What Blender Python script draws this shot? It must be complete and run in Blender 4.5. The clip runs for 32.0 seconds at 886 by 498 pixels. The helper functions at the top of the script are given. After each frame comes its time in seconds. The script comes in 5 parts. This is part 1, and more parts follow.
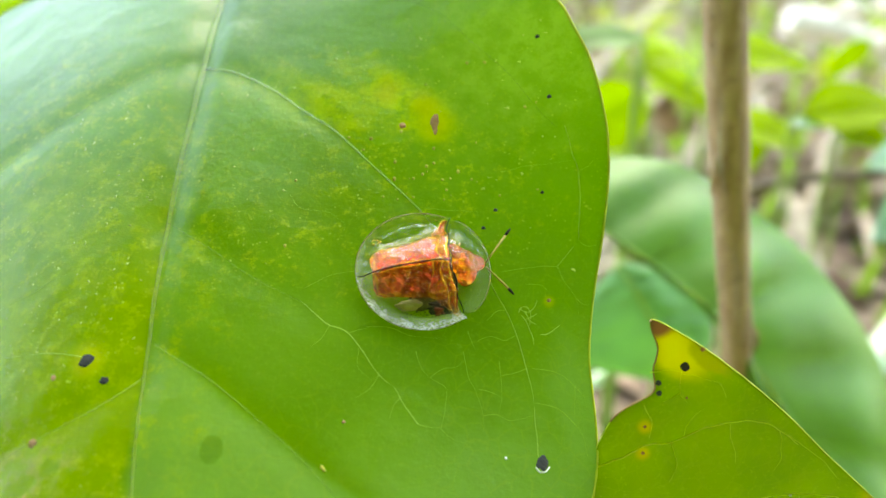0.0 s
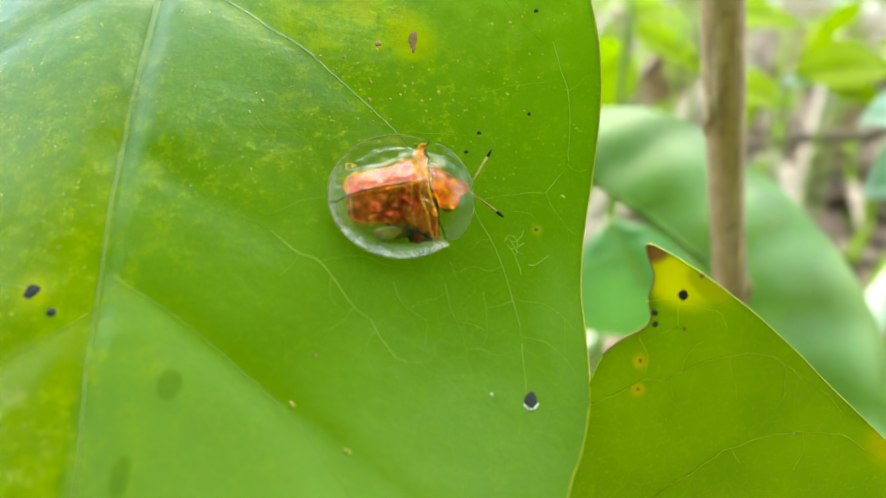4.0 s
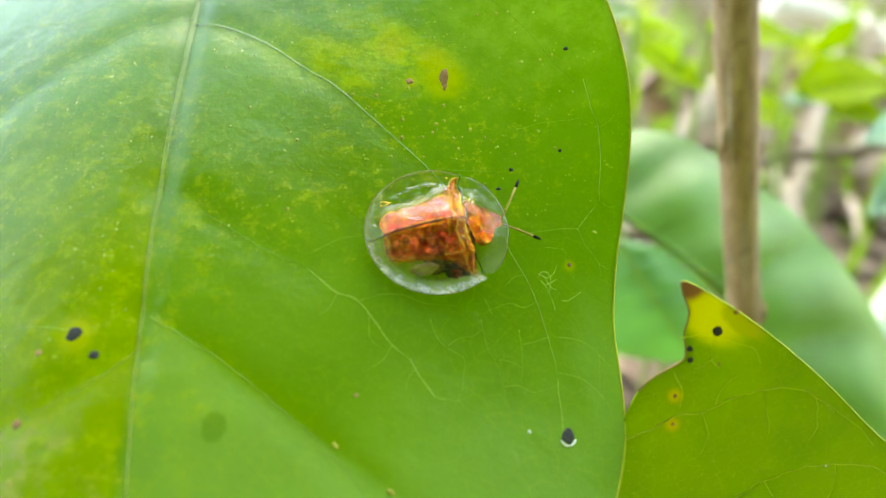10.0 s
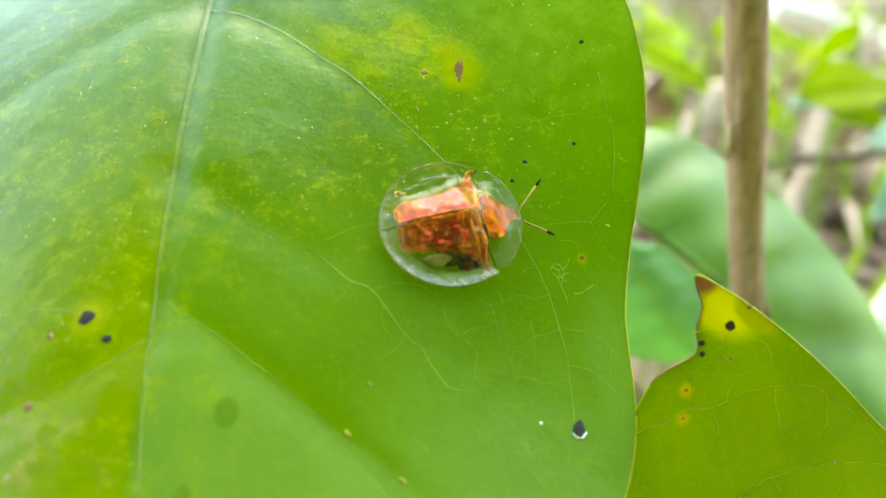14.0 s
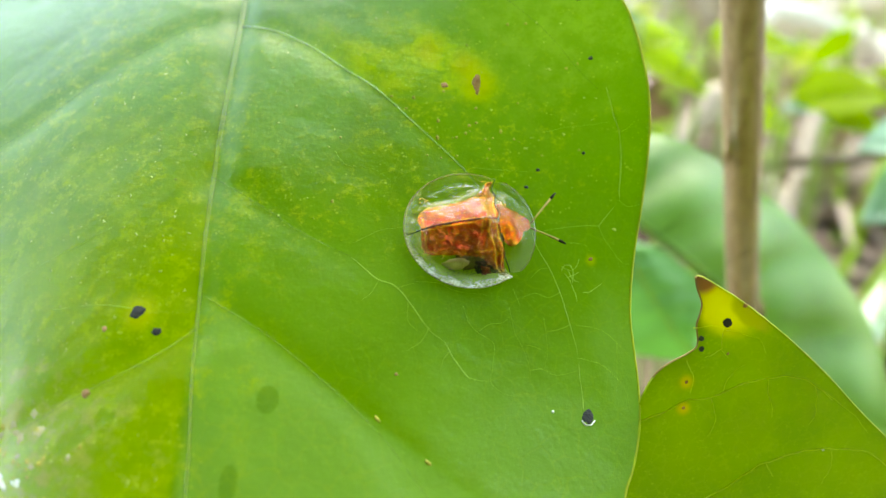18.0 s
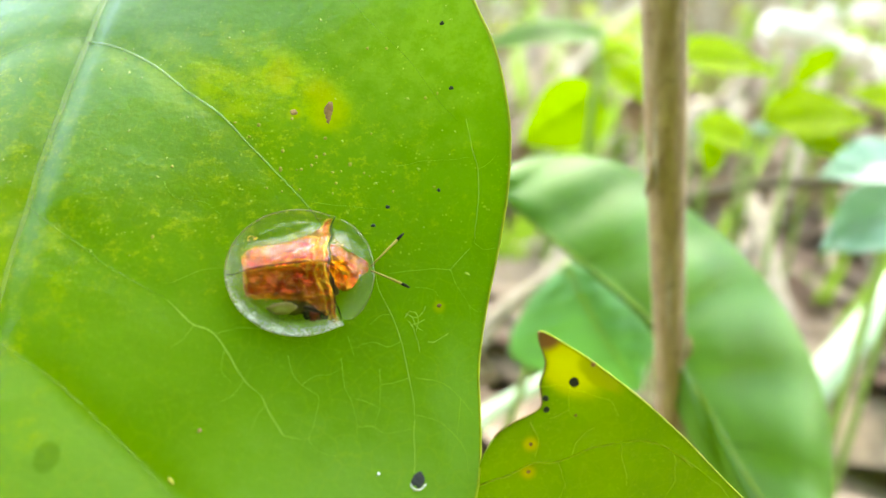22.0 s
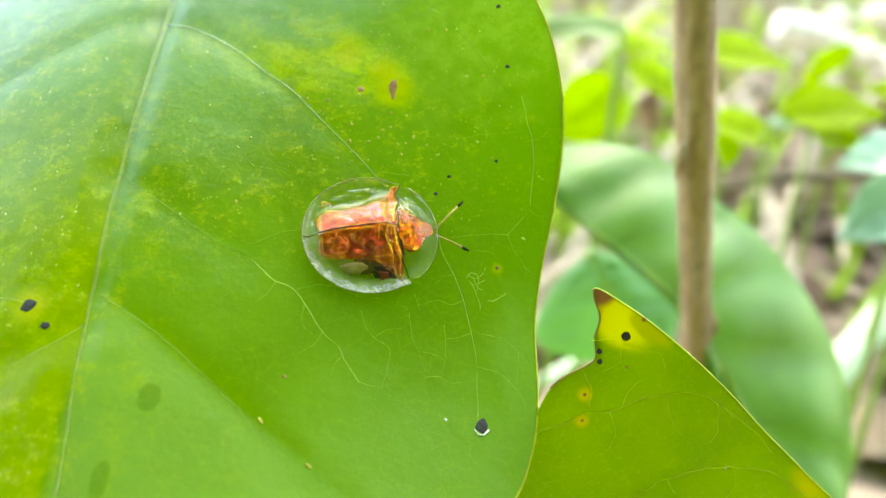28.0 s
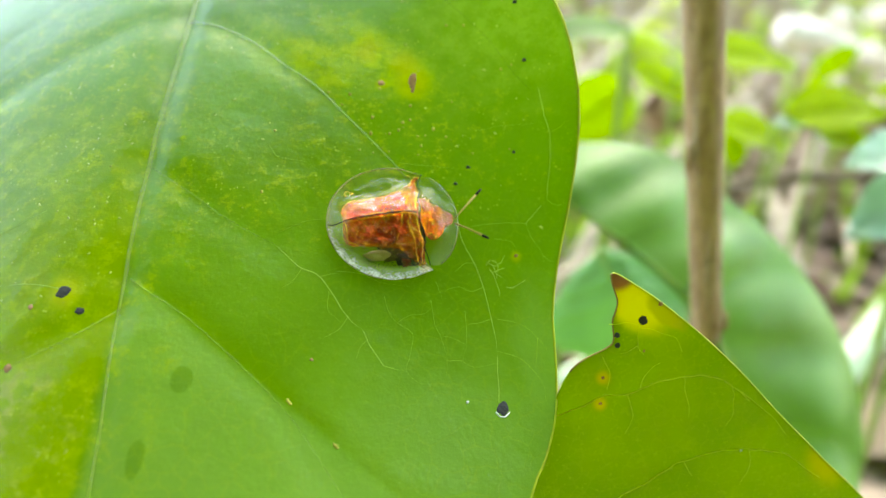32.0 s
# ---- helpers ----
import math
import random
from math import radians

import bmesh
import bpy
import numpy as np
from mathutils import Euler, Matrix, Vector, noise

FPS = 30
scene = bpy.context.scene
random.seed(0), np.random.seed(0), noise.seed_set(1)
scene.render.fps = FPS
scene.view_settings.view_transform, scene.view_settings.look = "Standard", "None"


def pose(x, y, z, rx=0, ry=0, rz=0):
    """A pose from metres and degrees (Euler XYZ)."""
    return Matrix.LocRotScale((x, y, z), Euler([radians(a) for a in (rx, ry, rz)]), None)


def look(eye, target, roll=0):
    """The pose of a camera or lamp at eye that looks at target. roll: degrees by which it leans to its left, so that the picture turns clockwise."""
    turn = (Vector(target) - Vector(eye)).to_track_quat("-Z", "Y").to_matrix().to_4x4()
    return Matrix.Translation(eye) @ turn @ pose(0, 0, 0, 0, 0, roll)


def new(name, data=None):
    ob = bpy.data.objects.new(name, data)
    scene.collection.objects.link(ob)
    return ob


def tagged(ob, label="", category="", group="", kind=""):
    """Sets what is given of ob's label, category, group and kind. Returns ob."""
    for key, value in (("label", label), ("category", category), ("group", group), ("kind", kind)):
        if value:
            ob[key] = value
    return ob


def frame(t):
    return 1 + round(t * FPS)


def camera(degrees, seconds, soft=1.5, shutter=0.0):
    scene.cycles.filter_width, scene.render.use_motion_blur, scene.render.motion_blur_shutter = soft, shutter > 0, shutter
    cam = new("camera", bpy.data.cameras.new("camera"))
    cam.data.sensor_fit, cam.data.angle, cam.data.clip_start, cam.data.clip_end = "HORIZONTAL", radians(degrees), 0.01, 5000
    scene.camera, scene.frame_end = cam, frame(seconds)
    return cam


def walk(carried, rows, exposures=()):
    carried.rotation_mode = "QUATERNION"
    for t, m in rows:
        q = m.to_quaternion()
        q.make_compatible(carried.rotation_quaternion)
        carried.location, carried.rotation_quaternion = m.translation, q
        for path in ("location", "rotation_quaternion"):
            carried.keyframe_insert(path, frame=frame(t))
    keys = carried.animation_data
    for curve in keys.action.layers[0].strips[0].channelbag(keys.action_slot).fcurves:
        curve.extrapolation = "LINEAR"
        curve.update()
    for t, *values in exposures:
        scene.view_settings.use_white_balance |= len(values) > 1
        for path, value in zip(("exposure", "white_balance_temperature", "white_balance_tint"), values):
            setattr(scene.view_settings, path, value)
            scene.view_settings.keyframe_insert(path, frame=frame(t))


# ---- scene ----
cam = camera(60.13, 32.0)
cam.data.dof.use_dof = True
cam.data.dof.focus_distance = 0.0525
cam.data.dof.aperture_fstop = 22.0
PATH = [
    (0, 0.00000, -0.00000, 0.16000, 69.99, 0.00, 0.00),
    (0.5, 0.00070, -0.00017, 0.15868, 70.11, 0.19, -0.37),
    (1, 0.00115, 0.00283, 0.15498, 72.37, 0.19, -0.95),
    (1.5, -0.00061, 0.00555, 0.14924, 76.16, 0.18, -2.07),
    (2, -0.00055, 0.00664, 0.15029, 76.75, 0.33, -2.35),
    (2.5, -0.00206, 0.00481, 0.14938, 76.34, 0.93, -1.97),
    (3, -0.00270, 0.00025, 0.15844, 73.23, 0.98, -1.27),
    (3.5, -0.00058, 0.00106, 0.15441, 69.87, 0.25, -0.96),
    (5.5, 0.00128, 0.00509, 0.16204, 67.44, -0.08, -1.07),
    (6, 0.00028, 0.00230, 0.16290, 67.56, -0.24, -1.00),
    (6.5, 0.00135, 0.00130, 0.16307, 67.78, 0.67, -1.07),
    (7, -0.00004, 0.00067, 0.16185, 67.82, 0.57, -2.10),
    (7.5, -0.00127, 0.00061, 0.16034, 67.27, 0.36, -2.26),
    (8, -0.00258, 0.00189, 0.16031, 66.42, 0.36, -1.78),
    (8.5, -0.00240, 0.00002, 0.16096, 67.95, 0.29, -1.78),
    (9, -0.00232, 0.00084, 0.15822, 68.17, 0.42, -1.48),
    (9.5, -0.00240, 0.00118, 0.15924, 69.07, 0.53, -1.57),
    (10, -0.00211, 0.00265, 0.15706, 69.30, 0.27, -1.56),
    (10.5, -0.00187, 0.00358, 0.15639, 69.44, 0.27, -1.61),
    (11, -0.00380, 0.00221, 0.15839, 69.40, 0.15, -1.67),
    (11.5, -0.00446, 0.00144, 0.15752, 69.47, 0.15, -1.70),
    (12, -0.00563, 0.00197, 0.15636, 69.24, -0.22, -1.71),
    (12.5, -0.00436, 0.00253, 0.15677, 69.09, -0.14, -1.72),
    (13, -0.00278, 0.00297, 0.15567, 69.19, -0.18, -1.44),
    (13.5, -0.00363, 0.00285, 0.15631, 69.39, -0.46, -1.49),
    (14, -0.00321, 0.00252, 0.15644, 69.32, -0.72, -1.49),
    (14.5, -0.00371, 0.00217, 0.15639, 69.44, -0.66, -1.49),
    (15, -0.00434, 0.00124, 0.15740, 69.44, -0.84, -1.56),
    (15.5, -0.00544, 0.00106, 0.15679, 69.52, -1.06, -1.70),
    (17.5, -0.00426, 0.00044, 0.15717, 69.62, -0.83, -1.68),
    (18, -0.00499, -0.00104, 0.15803, 69.17, -1.14, -1.69),
    (18.5, -0.00763, -0.00101, 0.15944, 69.11, -1.50, -1.73),
    (19, -0.00721, -0.00186, 0.15865, 69.12, -1.36, -1.97),
    (19.5, -0.00314, -0.00082, 0.15673, 69.07, -1.07, -1.68),
    (20, -0.00254, 0.00130, 0.15665, 69.25, -1.28, -1.65),
    (20.5, -0.00063, 0.00148, 0.15701, 69.44, -1.89, -1.66),
    (21, -0.00037, 0.00262, 0.15882, 69.15, -1.79, -1.62),
    (21.5, 0.00399, 0.00295, 0.16031, 69.78, -2.95, -1.21),
    (22, 0.00624, 0.00346, 0.15949, 69.32, -2.57, -0.68),
    (22.5, 0.00642, 0.00235, 0.15913, 69.55, -2.65, -0.38),
    (23, 0.00183, 0.00137, 0.15734, 70.45, -2.11, -0.69),
    (23.5, -0.00050, 0.00014, 0.15760, 70.01, -3.03, -0.75),
    (24, 0.00012, 0.00026, 0.15701, 69.66, -2.77, -0.46),
    (24.5, 0.00450, 0.00014, 0.15702, 69.70, -2.67, -0.16),
    (25, 0.00409, 0.00025, 0.15893, 69.02, -2.24, -0.47),
    (25.5, 0.00278, -0.00028, 0.15838, 68.94, -2.65, -0.14),
    (27.5, 0.00476, -0.00012, 0.15833, 69.11, -2.45, 0.06),
    (28, 0.00251, -0.00103, 0.15831, 69.43, -2.58, -0.20),
    (28.5, -0.00032, -0.00091, 0.15761, 69.60, -2.85, -0.41),
    (29, 0.00043, -0.00155, 0.15832, 69.67, -2.67, -0.27),
    (29.5, 0.00073, -0.00186, 0.15763, 69.69, -2.85, -0.22),
    (30, 0.00119, -0.00239, 0.15762, 69.72, -2.52, -0.29),
    (30.5, 0.00280, -0.00165, 0.15725, 69.63, -2.38, -0.15),
    (31, 0.00278, -0.00004, 0.15802, 69.21, -1.95, 0.16),
    (31.5, 0.00203, -0.00131, 0.15824, 69.43, -2.20, 0.03),
    (32, 0.00137, -0.00280, 0.15747, 69.96, -2.17, -0.04),
]
EXPOSURES = [(t, 3.59 + e, 8700, 10) for t, e in (
    (0, 0), (1, 0.25), (2, 0.02), (3, -0.03), (6, -0.08), (7, -0.14), (8, 0.18), (9, -0.03), (10, 0), (11, 0.02), (12, 0.02), (12.5, 0.15), (13, 0.4), (13.5, 0.15), (14, 0.06), (15, 0.02), (18, 0.02), (19, -0.03), (20, 0.02), (21, 0.02), (22, 0.22), (23, 0.32), (24, 0.02), (25, 0.04), (28, 0.25), (29, 0.02), (30, 0.03), (31, 0.2), (32, 0.02))]
walk(cam, [(t, pose(x, y, z, rx, ry, rz)) for t, x, y, z, rx, ry, rz in PATH], EXPOSURES)

# ---- light: open bright shade with a soft high sun ----
world = bpy.data.worlds.new("sky")
scene.world = world
world.use_nodes = True
wn = world.node_tree.nodes
sky = wn.new("ShaderNodeTexSky")
sky.sky_type, sky.sun_disc = "NISHITA", False
sky.sun_elevation, sky.sun_rotation = radians(40), radians(11)
sky.air_density, sky.dust_density = 1.0, 0.4
world.node_tree.links.new(sky.outputs[0], wn["Background"].inputs[0])
wn["Background"].inputs[1].default_value = 0.15

sun = new("sun", bpy.data.lights.new("sun", "SUN"))
sun.data.energy, sun.data.angle, sun.data.color = 0.74, radians(68), (1.0, 0.98, 0.95)
sun.matrix_world = look((0.15, 0.75, 0.65), (0, 0, 0))


# ---- materials ----
def material(name, colour, rough=0.5, metal=0.0, spec=0.5):
    m = bpy.data.materials.new(name)
    m.use_nodes = True
    b = m.node_tree.nodes["Principled BSDF"]
    b.inputs["Base Color"].default_value = (*colour, 1)
    b.inputs["Roughness"].default_value, b.inputs["Metallic"].default_value = rough, metal
    b.inputs["Specular IOR Level"].default_value = spec
    return m


class Nodes:
    """Short hand for building a node material."""

    def __init__(self, m):
        self.m, self.t = m, m.node_tree
        self.b = self.t.nodes["Principled BSDF"]
        self.out = self.t.nodes["Material Output"]

    def add(self, kind, **values):
        n = self.t.nodes.new("ShaderNode" + kind)
        for key, value in values.items():
            n.inputs[key.replace("_", " ")].default_value = value
        return n

    def link(self, a, b):
        self.t.links.new(a, b)

    def coords(self, scale=100.0, kind="Object"):
        c, m = self.t.nodes.new("ShaderNodeTexCoord"), self.add("Mapping")
        m.inputs["Scale"].default_value = (scale,) * 3
        self.link(c.outputs[kind], m.inputs[0])
        return m.outputs[0]

    def noise(self, at, scale, detail=3.0, rough=0.5):
        n = self.add("TexNoise", Scale=scale, Detail=detail, Roughness=rough)
        self.link(at, n.inputs["Vector"])
        return n.outputs["Fac"]

    def ramp(self, fac, lo, hi, a=0.0, b=1.0):
        n = self.add("MapRange")
        for k, v in zip((1, 2, 3, 4), (lo, hi, a, b)):
            n.inputs[k].default_value = v
        n.interpolation_type = "SMOOTHSTEP"
        self.link(fac, n.inputs[0])
        return n.outputs[0]

    def math(self, op, a, b):
        n = self.t.nodes.new("ShaderNodeMath")
        n.operation = op
        for k, v in enumerate((a, b)):
            if isinstance(v, (int, float)):
                n.inputs[k].default_value = v
            else:
                self.link(v, n.inputs[k])
        return n.outputs[0]

    def mix(self, fac, a, b, blend="MIX"):
        n = self.t.nodes.new("ShaderNodeMix")
        n.data_type, n.blend_type = "RGBA", blend
        for k, v in ((0, fac), (6, a), (7, b)):
            if isinstance(v, tuple):
                n.inputs[k].default_value = (*v, 1)
            elif isinstance(v, (int, float)):
                n.inputs[k].default_value = v
            else:
                self.link(v, n.inputs[k])
        return n.outputs[2]

    def ellipse(self, at, x, y, rx, ry, warp=0.25, turn=0.0, soft=0.25):
        """A soft-edged ellipse in the object's own x and y: 1 inside, 0 outside."""
        m = self.add("Mapping")
        m.vector_type = "TEXTURE"
        m.inputs["Location"].default_value = (x, y, 0)
        m.inputs["Rotation"].default_value = (0, 0, radians(turn))
        m.inputs["Scale"].default_value = (rx, ry, 1000.0)
        self.link(at, m.inputs[0])
        d = self.t.nodes.new("ShaderNodeVectorMath")
        d.operation = "LENGTH"
        self.link(m.outputs[0], d.inputs[0])
        n = self.noise(at, 5.0, 4.0, 0.6)
        e = self.math("ADD", d.outputs["Value"], self.math("MULTIPLY", self.math("SUBTRACT", n, 0.5), warp * 6))
        return self.ramp(e, 1 - soft, 1 + soft, 1.0, 0.0)

    def bump(self, height, strength, distance):
        n = self.add("Bump", Strength=strength, Distance=distance)
        self.link(height, n.inputs["Height"])
        self.link(n.outputs[0], self.b.inputs["Normal"])
        return n.outputs[0]

    def translucent(self, colour, share):
        """Lets part of the light through, as a leaf does."""
        t, mx = self.add("BsdfTranslucent"), self.t.nodes.new("ShaderNodeMixShader")
        if isinstance(colour, tuple):
            t.inputs[0].default_value = (*colour, 1)
        else:
            self.link(colour, t.inputs[0])
        mx.inputs[0].default_value = share
        self.link(self.b.outputs[0], mx.inputs[1])
        self.link(t.outputs[0], mx.inputs[2])
        self.link(mx.outputs[0], self.out.inputs[0])


def leaf_material(name, colour, yellow, rough=0.35, share=0.35, glow=(0.30, 0.52, 0.03), cells=7.0, spec=0.5):
    """A green blade: two-scale mottling, a net of fine veins, light coming through."""
    m = material(name, colour, rough, 0, spec)
    n = Nodes(m)
    at = n.coords()
    big, small = n.noise(at, 0.9, 3), n.noise(at, 9.0, 5, 0.65)
    c = n.mix(n.ramp(big, 0.35, 0.7), colour, tuple(v * 0.72 for v in colour))
    c = n.mix(n.ramp(small, 0.60, 0.75, 0, 0.55), c, yellow)
    net = n.add("TexVoronoi", Scale=cells)
    net.feature = "DISTANCE_TO_EDGE"
    n.link(at, net.inputs["Vector"])
    line = n.ramp(net.outputs["Distance"], 0.0, 0.06, 1.0, 0.0)
    c = n.mix(n.math("MULTIPLY", line, 0.10), c, yellow)
    n.link(c, n.b.inputs["Base Color"])
    n.link(n.ramp(small, 0.3, 0.8, rough - 0.06, rough + 0.10), n.b.inputs["Roughness"])
    n.bump(n.math("ADD", n.math("MULTIPLY", line, -0.6), n.math("MULTIPLY", small, 0.5)), 0.25, 0.0002)
    g = n.mix(0.6, c, glow)
    n.translucent(g, share)
    return m


def beetle_leaf_material():
    """The blade under the beetle, with the blotches that it has."""
    green, yellow = (0.158, 0.320, 0.020), (0.56, 0.60, 0.03)
    m = material("beetle_leaf_green", green, 0.16, 0, 0.55)
    n = Nodes(m)
    at = n.coords()
    big, small, fine = n.noise(at, 0.8, 3), n.noise(at, 9.0, 6, 0.7), n.noise(at, 26.0, 4, 0.7)
    c = n.mix(n.ramp(big, 0.38, 0.66), green, (0.108, 0.235, 0.010))
    c = n.mix(n.ramp(n.noise(at, 3.2, 5, 0.65), 0.42, 0.66, 0, 0.5), c, (0.145, 0.31, 0.010))
    c = n.mix(n.ramp(n.noise(at, 14.0, 4, 0.7), 0.55, 0.70, 0, 0.35), c, (0.17, 0.33, 0.015))
    c = n.mix(n.ramp(n.noise(at, 34.0, 4, 0.75), 0.54, 0.68, 0, 0.42), c, (0.27, 0.43, 0.04))
    c = n.mix(n.ramp(n.noise(at, 6.0, 5, 0.7), 0.30, 0.46, 0.25, 0.0), c, (0.085, 0.20, 0.006))
    # the half beyond the midrib is yellower low down; along the lowest side vein a pale sheet (painted sheen) meets a
    # dark strip (painted groove shade)
    xyz = n.t.nodes.new("ShaderNodeSeparateXYZ")
    n.link(at, xyz.inputs[0])
    x, y = xyz.outputs[0], xyz.outputs[1]
    wave = n.math("MULTIPLY", n.math("SUBTRACT", n.noise(at, 2.2, 3), 0.5), 0.10)
    low = n.ramp(y, -0.9, 1.0, 1.0, 0.0)
    half = n.math("MULTIPLY", n.ramp(n.math("ADD", x, n.math("MULTIPLY", wave, 0.3)), -1.90, -1.84, 1.0, 0.0), low)
    c = n.mix(n.math("MULTIPLY", half, n.ramp(n.noise(at, 2.5, 5, 0.7), 0.3, 0.65, 0.5, 0.9)), c, (0.245, 0.345, 0.001))
    over = n.math("ADD", n.math("ADD", n.math("MULTIPLY", n.math("ADD", x, 1.85), 0.72), n.math("ADD", y, 0.56)), wave)
    lower = n.math("MULTIPLY", n.ramp(x, -1.86, -1.80), n.ramp(y, -0.55, -0.75))
    c = n.mix(n.math("MULTIPLY", n.math("MULTIPLY", lower, n.ramp(over, -0.06, 0.03, 1.0, 0.0)), 0.50), c, (0.24, 0.43, 0.085))
    strip = n.math("MULTIPLY", n.ramp(over, 0.0, 0.03), n.ramp(over, 0.06, 0.22, 1.0, 0.0))
    c = n.mix(n.math("MULTIPLY", n.math("MULTIPLY", lower, strip), 0.75), c, (0.135, 0.27, 0.004))
    # yellow mottling: a belt under the top side vein, and flecks along the midrib's outer side
    belt = n.math("MAXIMUM", n.ellipse(at, -0.34, 1.14, 0.40, 0.17, 0.30, -35, 0.8), n.math("MULTIPLY", n.ellipse(at, -0.95, 1.10, 0.55, 0.20, 0.4, -12, 0.8), 0.75))
    belt = n.math("MAXIMUM", belt, n.ellipse(at, -0.07, 0.96, 0.14, 0.16, 0.15, 0, 0.6))
    c = n.mix(n.math("MULTIPLY", belt, n.ramp(small, 0.34, 0.56, 0.10, 1.0)), c, (0.52, 0.62, 0.012))
    flecks = n.math("MAXIMUM", n.ellipse(at, -2.6, -0.3, 1.0, 2.2, 0.2), n.ellipse(at, -0.7, 0.55, 1.4, 0.9, 0.3))
    flecks = n.math("MULTIPLY", flecks, n.ramp(small, 0.50, 0.62))
    c = n.mix(n.math("MULTIPLY", flecks, n.ramp(fine, 0.44, 0.60, 0.1, 0.6)), c, yellow)
    blots = n.math("MULTIPLY", n.ellipse(at, -2.6, -0.4, 1.0, 1.6, 0.25, 0, 0.7), n.math("MULTIPLY", n.ramp(n.noise(at, 5.5, 4, 0.65), 0.50, 0.60), n.ramp(n.noise(at, 16.0, 3, 0.7), 0.40, 0.58)))
    c = n.mix(n.math("MULTIPLY", blots, 0.7), c, (0.44, 0.54, 0.012))
    # pale mottling at the upper right, with a veil of sheen painted in
    light = n.math("MULTIPLY", n.ellipse(at, 0.55, 1.50, 0.62, 0.62, 0.3, 0, 0.8), n.ramp(n.noise(at, 6.0, 5, 0.7), 0.40, 0.62, 0.40, 0.95))
    c = n.mix(light, c, (0.31, 0.48, 0.06))
    # pin-sized bright flecks in loose swarms
    dots = n.add("TexVoronoi", Scale=32.0)
    n.link(n.mix(0.09, at, n.add("TexNoise", Scale=24.0).outputs["Color"]), dots.inputs["Vector"])
    swarm = n.math("MULTIPLY", n.ramp(n.noise(at, 1.7, 4, 0.65), 0.38, 0.56), n.math("MULTIPLY", n.ramp(n.noise(at, 11.0, 2), 0.46, 0.58), n.math("MAXIMUM", n.ellipse(at, -2.7, -0.4, 1.0, 2.2, 0.2, 0, 0.5), n.ellipse(at, -0.6, 0.75, 1.8, 0.95, 0.2, 0, 0.5))))
    pins = n.math("MULTIPLY", swarm, n.math("MULTIPLY", n.ramp(dots.outputs["Distance"], 0.14, 0.32, 1.0, 0.0), n.ramp(dots.outputs["Color"], 0.28, 0.52)))
    c = n.mix(n.math("MULTIPLY", pins, 0.85), c, (0.66, 0.70, 0.10))
    sunny = n.math("MAXIMUM", n.ellipse(at, -2.75, -0.7, 0.9, 1.6, 0.25, 0, 0.8), n.math("MULTIPLY", n.ellipse(at, -0.9, 0.55, 0.9, 0.5, 0.3, -30, 0.8), 0.5))
    c = n.mix(n.math("MULTIPLY", sunny, n.ramp(n.noise(at, 3.0, 5, 0.7), 0.40, 0.62, 0.0, 0.45)), c, (0.30, 0.42, 0.003))
    # paler sheets between the lower side veins: whitish sheen put into the colour
    pale = n.math("MAXIMUM", n.ellipse(at, -1.35, 0.85, 0.35, 0.5, 0.2, 20, 0.7), n.math("MAXIMUM", n.ellipse(at, 0.35, -1.55, 0.75, 0.45, 0.2, 0, 0.8), n.ellipse(at, 0.92, -1.05, 0.20, 0.42, 0.2, 5, 0.6)))
    c = n.mix(n.math("MULTIPLY", pale, 0.6), c, (0.20, 0.38, 0.07))
    # a rusty, bleached corner low on the outer half
    rust = n.math("MULTIPLY", n.ellipse(at, -2.95, -1.5, 0.6, 0.42, 0.4, 0, 0.8), n.ramp(small, 0.46, 0.60, 0, 0.75))
    c = n.mix(rust, c, (0.46, 0.36, 0.14))
    # two darker damp marks
    damp = n.math("MAXIMUM", n.ellipse(at, -1.38, -1.195, 0.066, 0.074, 0.10, 0, 0.08), n.ellipse(at, -1.55, -1.62, 0.05, 0.10, 0.10, 0, 0.08))
    c = n.mix(n.math("MULTIPLY", damp, 0.42), c, (0.05, 0.15, 0.002))
    # halos round the leaf spots
    for x, y, r in ((0.75, -0.37, 0.035), (-2.22, -0.70, 0.09), (-0.30, 0.91, 0.035), (-0.05, 0.93, 0.11), (-0.14, 1.08, 0.10), (-0.42, 1.20, 0.09)):
        c = n.mix(n.math("MULTIPLY", n.ellipse(at, x, y, r, r, 0.15, 0, 0.7), 0.75), c, (0.54, 0.52, 0.01))
    net = n.add("TexVoronoi", Scale=7.0)
    net.feature = "DISTANCE_TO_EDGE"
    warp = n.add("TexNoise", Scale=6.0, Detail=2.0)
    n.link(at, warp.inputs["Vector"])
    n.link(n.mix(0.10, at, warp.outputs["Color"]), net.inputs["Vector"])
    line = n.ramp(net.outputs["Distance"], 0.0, 0.05, 1.0, 0.0)
    c = n.mix(n.math("MULTIPLY", line, n.ramp(big, 0.3, 0.7, 0.02, 0.13)), c, yellow)
    n.link(c, n.b.inputs["Base Color"])
    n.link(n.ramp(small, 0.3, 0.75, 0.10, 0.19), n.b.inputs["Roughness"])
    h = n.math("ADD", n.math("MULTIPLY", small, 0.5), n.math("MULTIPLY", line, -0.03))
    mid = n.noise(at, 2.6, 3, 0.55)
    h = n.math("ADD", h, n.math("MULTIPLY", mid, 1.9))
    n.bump(n.math("ADD", h, n.math("MULTIPLY", fine, 0.35)), 0.45, 0.0002)
    # the sheen's sky blue is put into the specular tint
    n.b.inputs["Specular Tint"].default_value = (0.86, 0.96, 1.0, 1)
    n.translucent(n.mix(0.55, c, (0.365, 0.62, 0.022)), 0.45)
    return m


